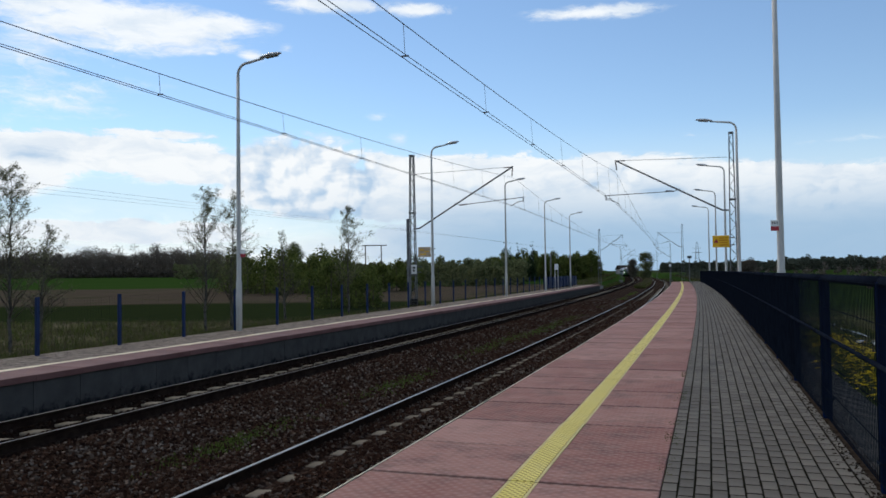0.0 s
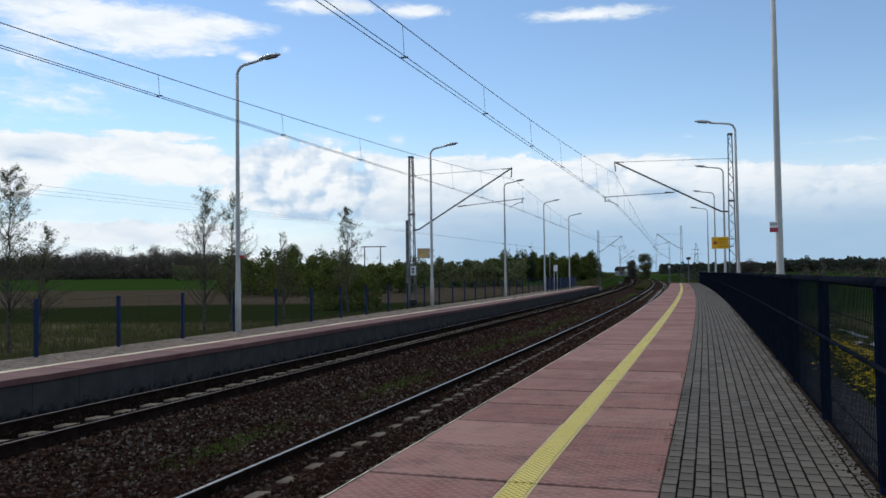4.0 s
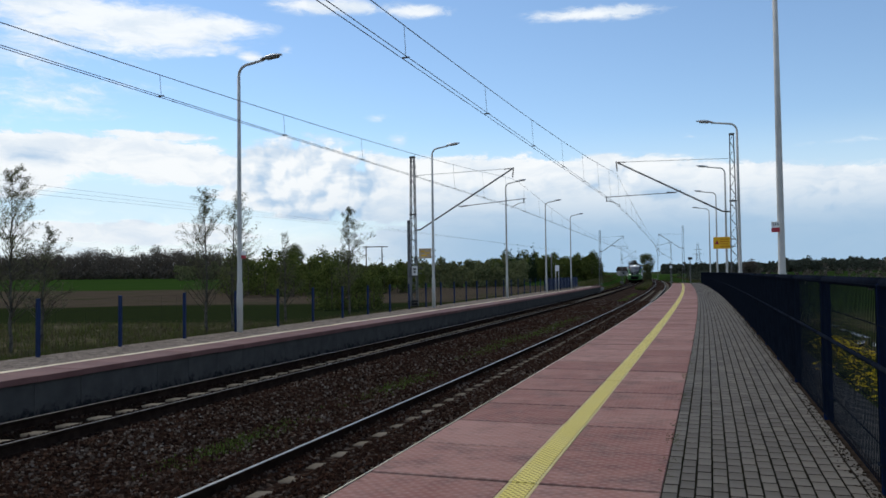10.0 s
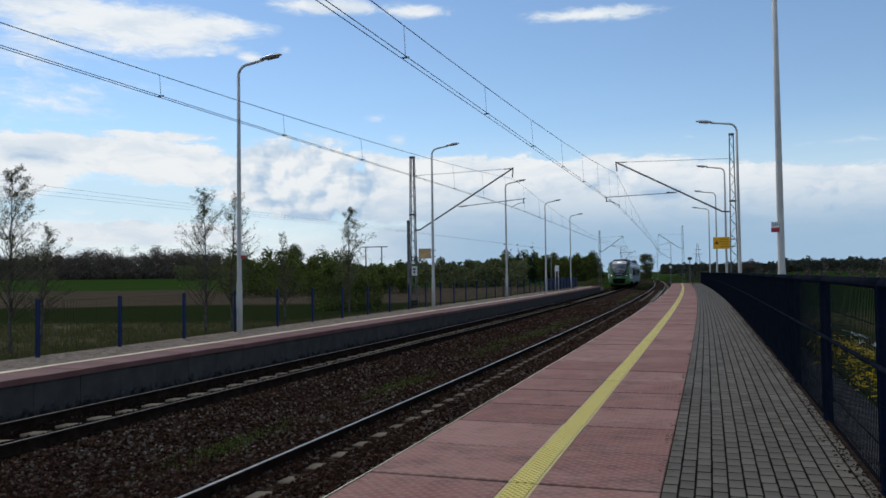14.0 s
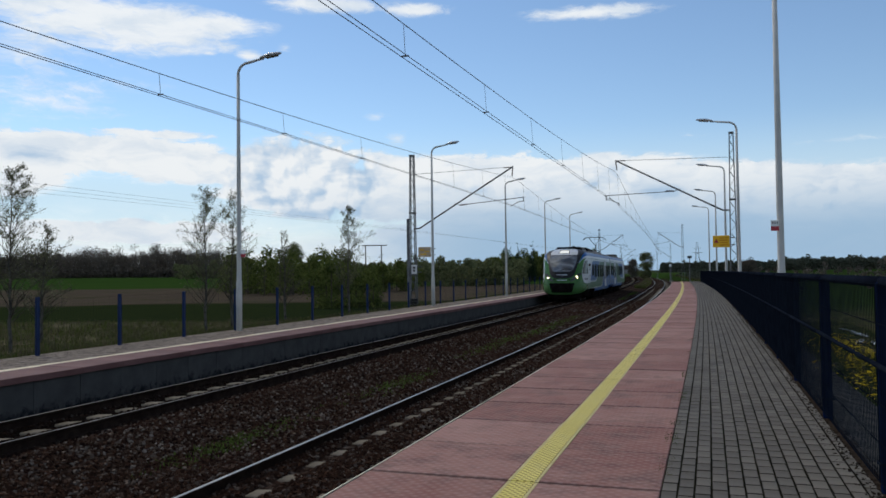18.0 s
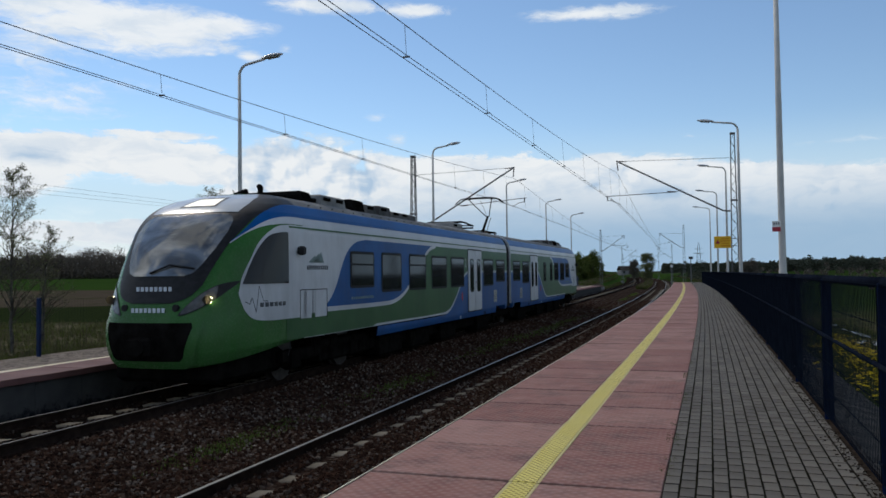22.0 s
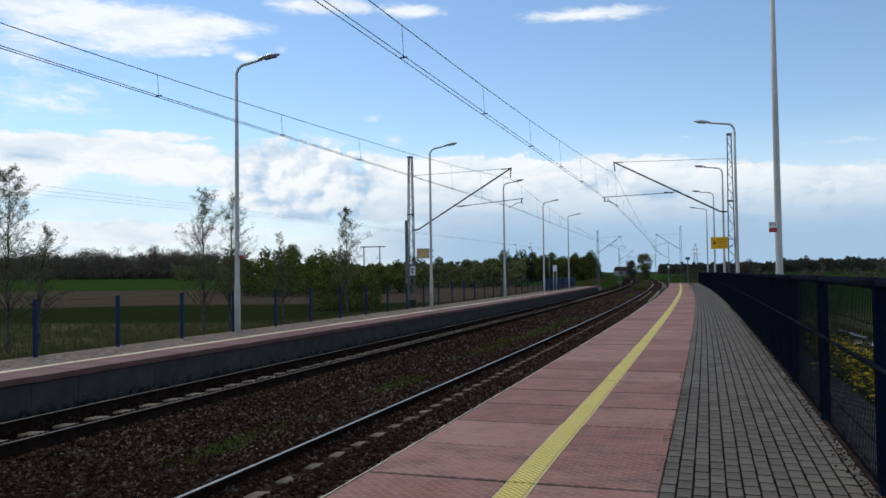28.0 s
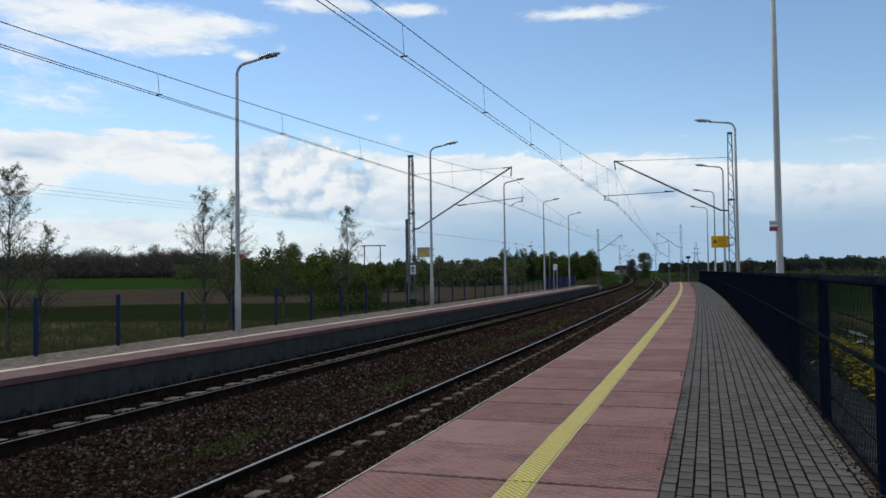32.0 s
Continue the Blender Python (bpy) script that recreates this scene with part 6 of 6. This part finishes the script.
wood("woods", "dark mixed wood with a few spruces", M_LEAF, 0.06, 0.205, 165, 190, 3.6, 5.2, 110, 5, 800, 0.17, 0.0)
wood("woods", "low scrub beyond the far platform", M_LEAF_DARK, -0.04, 0.10, 120, 160, 2.2, 4.0, 80, 6, 260, 0.20)
wood("woods", "spruces beside the wood", M_CONIFER, 0.076, 0.118, 150, 160, 4.6, 6.0, 6, 7, 420, 0.20, 1.0)
wood("woods", "dark trees by the far bend of the line", M_LEAF_DARK, 0.225, 0.250, 235, 250, 3.4, 4.6, 9, 8, 400, 0.26)
wood("woods", "dusky wood far across the plain", M_LEAF_FAR, 0.275, 0.46, 420, 520, 3.6, 4.8, 700, 9, 170, 0.42)
wood("woods", "dusky wooded ridge far across the plain", M_LEAF_FAR, 0.43, 0.72, 430, 520, 5.0, 6.2, 800, 19, 190, 0.42)
wood("bushes", "undergrowth at the foot of the wood", M_LEAF_BARE, -0.66, -0.28, 290, 300, 2.2, 3.4, 260, 13, 120, 0.36)
wood("bushes", "bushes by the far bend of the line", M_LEAF_FAR, 0.235, 0.345, 150, 230, 1.2, 2.6, 200, 10, 130, 0.20)
wood("bushes", "small leafing trees across the field", M_LEAF_BARE, 0.36, 0.60, 95, 170, 2.2, 3.8, 22, 12, 120, 0.22)


def round_tree(tan, depth, h, w, seed, mat, label):
    x, y = ahead(tan, depth)
    tree = thing("tree", label, "tree", Matrix.Translation((x, y, ground_z(x, y))))
    rng = random.Random(seed)
    tk, cs, rs = Solid(), [], []
    tk.tube([(0, 0, -0.4), (0, 0, h * 0.35), (0.1, 0, h * 0.75)], [h * 0.035, h * 0.028, h * 0.01], 8)
    for i in range(48):
        a, e = rng.uniform(0, 6.28), rng.uniform(0.0, 1.0)
        r = w * math.sqrt(max(0.05, 1 - (1.7 * e - 0.8) ** 2)) * rng.uniform(0.25, 0.78)
        c = Vector((r * math.cos(a), r * math.sin(a), h * (0.14 + 0.78 * e)))
        cs.append(c)
        rs.append(w * rng.uniform(0.30, 0.46))
        if i % 2:
            tk.tube([(0, 0, h * (0.2 + 0.4 * e)), c * 0.8 + Vector((0, 0, h * 0.05))], [h * 0.012, h * 0.003], 4)
    v, f = leaf_cloud(cs, rs, 13000, w * 0.045, seed, 0.6)
    cr = Solid()
    add_cloud(cr, v, f)
    part("trunk", tk, M_BARK, tree)
    part("crown", cr, mat, tree)


round_tree(-0.188, 150, 8.0, 2.3, 31, M_LEAF_DARK, "round bare-crowned tree behind the bushes")
round_tree(0.2555, 205, 7.2, 2.3, 32, M_LEAF_DARK, "round dark green tree by the line")
round_tree(0.385, 120, 4.2, 1.6, 33, M_LEAF_BARE, "small leafing tree beyond the railing")


round_tree(0.2395, 235, 6.0, 1.9, 34, M_LEAF_BARE, "small pale leafing tree by the line")
wood("bushes", "dark scrub behind the green bank by the far bend", M_LEAF_DARK, 0.205, 0.262, 215, 280, 1.6, 3.0, 60, 15, 200, 0.24)


def far_house():
    x, y = ahead(0.2275, 420)
    h = thing("house", "small far house with grey walls and a dark gable roof", "house", Matrix.Translation((x, y, ground_z(x, y))) @ Matrix.Rotation(radians(30), 4, "Z"))
    w, r = Solid(), Solid()
    w.box(0, 0, 1.2, 6.4, 5.0, 3.0, bevel=0.03)
    wall = part("wall", w, M_CONC, h, "grey plastered wall")
    r.add([(-3.6, -2.9, 2.55), (3.6, -2.9, 2.55), (3.6, 0, 4.7), (-3.6, 0, 4.7), (3.6, 2.9, 2.55), (-3.6, 2.9, 2.55), (-3.6, -2.9, 2.7), (3.6, -2.9, 2.7), (3.6, 0, 4.87), (-3.6, 0, 4.87), (3.6, 2.9, 2.7), (-3.6, 2.9, 2.7)],
          [(6, 7, 8, 9), (9, 8, 10, 11), (1, 0, 3, 2), (2, 3, 5, 4), (0, 1, 7, 6), (4, 5, 11, 10), (1, 2, 8, 7), (2, 4, 10, 8), (3, 0, 6, 9), (5, 3, 9, 11)])
    part("roof", r, M_KERB, h, "dark weathered roof")
    for k in (-1.6, 1.6):
        g = Solid()
        g.box(k, -2.51, 1.5, 1.0, 0.06, 1.2, bevel=0.02)
        part("window", g, M_BLACK, wall, "dark window")


far_house()


def tufts(name, label, mat, place, n, h, seed, blades=5, width=0.006):
    rng = random.Random(seed)
    so = Solid()
    for i in range(n):
        x, y, z = place(rng)
        for k in range(blades):
            a, l = rng.uniform(0, 6.28), h * rng.uniform(0.5, 1.2)
            bx, by = x + rng.uniform(-0.05, 0.05), y + rng.uniform(-0.05, 0.05)
            dx, dy = math.cos(a), math.sin(a)
            t = rng.uniform(0.15, 0.7) * l
            so.add([(bx - dy * width, by + dx * width, z), (bx + dy * width, by - dx * width, z), (bx + dx * t, by + dy * t, z + l)], [(0, 1, 2)])
    lone(name, so, mat, label, "grass", kind="stuff")


def on_bank(rng):
    s, o = 3 + 60 * rng.random() ** 1.4, -rng.uniform(12.4, 17.0)
    p = at(s, o)
    return p.x, p.y, ground_z(p.x, p.y) if o < -13.25 else FAR_TOP - 0.1


def in_ballast(rng):
    c = rng.choice(((26, -5.6), (29, -5.5), (32, -5.65), (36, -5.6), (8.6, -5.65), (14.1, -5.6), (34.7, -5.66), (24.2, -5.9), (21, -5.8), (27, -5.7), (30, -5.7), (48, -5.6), (34.0, -5.7), (60, -5.5), (75, -5.6)))
    s, o = c[0] + rng.gauss(0, 0.35 + c[0] * 0.04), c[1] + rng.gauss(0, 0.15)
    p = at(s, o)
    return p.x, p.y, bed_z(o) - 0.01


def on_joint(rng):
    s = rng.choice((5.3, 5.6, 6.4, 7.0, 8.3, 8.6, 10.2, 11.5, 13.0, 15.5, 18.0, 22.0)) + rng.gauss(0, 0.12)
    p = at(s, -0.31 + rng.gauss(0, 0.008))
    return p.x, p.y, -0.004


def on_slope(rng):
    s, o = 2.5 + 40 * rng.random() ** 1.5, 1.55 + 5 * rng.random()
    p = at(s, o)
    return p.x, p.y, ground_z(p.x, p.y) - 0.02


tufts("grass", "rough spring grass on the bank behind the fence", M_GRASS, on_bank, 14000, 0.17, 41)
tufts("dry_grass", "pale dry grass stalks behind the fence", M_DRY, on_bank, 7000, 0.20, 42)
tufts("weeds", "green weeds growing in the ballast", M_WEED, in_ballast, 3600, 0.060, 43, 5, 0.009)
tufts("moss", "small moss tufts in the joint beside the pavers", M_GRASS, on_joint, 110, 0.018, 47, 5, 0.003)
tufts("grass", "dark green grass on the slope beyond the railing", M_GRASS, on_slope, 9000, 0.18, 44)


def flowers():
    rng = random.Random(6)
    so = Solid()
    for i in range(1000):
        s = rng.uniform(11, 31)
        o = 1.0 + s * 0.11 + rng.gauss(0, 0.45)
        p = at(s, o)
        z = ground_z(p.x, p.y) + rng.uniform(0.08, 0.30)
        r = rng.uniform(0.018, 0.042)
        n = 6
        so.add([(p.x + r * math.cos(k * 6.283 / n), p.y + r * math.sin(k * 6.283 / n), z + rng.uniform(-0.3, 0.3) * r) for k in range(n)], [tuple(range(n))])
    lone("flowers", so, M_FLOWER, "yellow dandelion flowers on the slope", "flowers", kind="stuff")


flowers()
# ribbed concrete slabs on the slope beyond the railing
slope_slab = Solid()
slope_slab.box(0, 0, -0.05, 0.80, 0.485, 0.10, bevel=0.012)
for k in range(5):
    slope_slab.box(0, -0.19 + k * 0.095, 0.008, 0.72, 0.062, 0.022, bevel=0.006)
slope_slab = slope_slab.mesh("slope_slab", M_SLOPE)
for i in range(46):
    ob = new("slope_slab", slope_slab)
    ob.matrix_basis = stand(3.6 + i * 0.5, 1.40, -0.20) @ Matrix.Rotation(radians(15), 4, "Y")
    tagged(ob, "ribbed grey concrete slab on the slope beyond the railing", "slab", "slope slabs")


def puddle(s, o, ln, w, seed):
    """Standing water in the ditch beyond the railing."""
    rng = random.Random(seed)
    p = at(s, o)
    so = Solid()
    n = 18
    ring = [(math.cos(6.283 * k / n) * w * rng.uniform(0.6, 1.2), math.sin(6.283 * k / n) * ln * rng.uniform(0.7, 1.15)) for k in range(n)]
    so.add([(x, y, 0.0) for x, y in ring] + [(x * 1.05, y * 1.05, -0.05) for x, y in ring], [tuple(range(n))] + [(k, n + k, n + (k + 1) % n, (k + 1) % n) for k in range(n)])
    lone("puddle", so, M_WATER, "shallow puddle reflecting the sky in the ditch", "puddle", group="puddles in the ditch", m=stand(s, o, ground_z(p.x, p.y) + 0.05, rng.uniform(-14, 14)))


M_WATER = glass("standing_water", (0.010, 0.011, 0.010), 0.03, 0.5)
for i, (s, o, ln, w) in enumerate(((40.8, 5.66, 0.9, 0.12), (37.1, 5.64, 0.7, 0.12), (35.8, 5.75, 1.0, 0.10), (34.3, 5.70, 1.5, 0.16), (30.9, 5.10, 0.9, 0.13), (30.3, 5.45, 1.0, 0.14))):
    puddle(s, o, ln, w, 60 + i)


def on_field(rng):
    while True:
        p = at(4 + 50 * rng.random() ** 1.2, -17 - 24 * rng.random() ** 1.3)
        if -0.3207 * p.x + 0.9472 * p.y < 37.5:
            return p.x, p.y, ground_z(p.x, p.y) - 0.02


tufts("scrub", "grey and olive dry scrub in the field behind the fence", M_DRY, on_field, 7000, 0.30, 45, 4, 0.008)
tufts("scrub", "rough green growth in the field behind the fence", M_GRASS, on_field, 7000, 0.26, 46, 4, 0.009)


def on_verge(rng):
    """Beside the line beyond the platforms."""
    s = 97 + 130 * rng.random() ** 1.3
    o = rng.choice((rng.uniform(-1.2, 12), rng.uniform(-17, -11.6), rng.uniform(-6.4, -5.2)))
    p = at(s, o)
    return p.x, p.y, (bed_z(o) if o < -1.2 and o > -9.8 else ground_z(p.x, p.y)) - 0.03


tufts("scrub", "rough green grass beside the line beyond the platforms", M_GRASS, on_verge, 9000, 0.42, 48, 4, 0.03)
tufts("scrub", "dry olive stalks beside the line beyond the platforms", M_DRY, on_verge, 6000, 0.48, 49, 4, 0.025)


def sway():
    for (tree, lb, cr), k in SWAYING:
        rng = random.Random(70 + k)
        rows = []
        t = 0.0
        while t < 32.0:
            rows.append((t, pose(0, 0, 0, rng.uniform(-0.7, 0.7), rng.uniform(-1.6, 1.6))))
            t += rng.uniform(0.9, 1.5)
        rows.append((32.0, pose(0, 0, 0)))
        walk(lb, rows)
        walk(cr, rows)


# ---- what moves ----
def motions():
    walk(cloud_low, [(0, pose(0, 0, 0, 0, 0, 0)), (32, pose(0, 0, 0, 0, 0, 0.10))])
    walk(cloud_high, [(0, pose(0, 0, 0, 0, 0, 0)), (32, pose(0, 0, 0, 0, 0, 0.25))])
    sway()
    walk(TRAIN, [(t, train_pose(s)) for t, s in (
        (0, 307.0), (3, 263.1), (6, 216.2), (7.5, 192.6), (9, 169.3), (10, 154.0), (11, 139.4), (12, 125.4), (13, 111.7), (14.5, 92.7), (16.5, 68.1),
        (17, 62.3), (17.5, 56.6), (18, 51.1), (18.5, 45.7), (19, 40.3), (20, 30.0), (21, 20.6), (22, 12.1), (22.5, 8.05), (23, 4.1), (24, -3.45),
        (25.5, -14.1), (27.5, -26.0), (28.5, -30.8), (30, -38.2), (32, -47.6))])


motions()
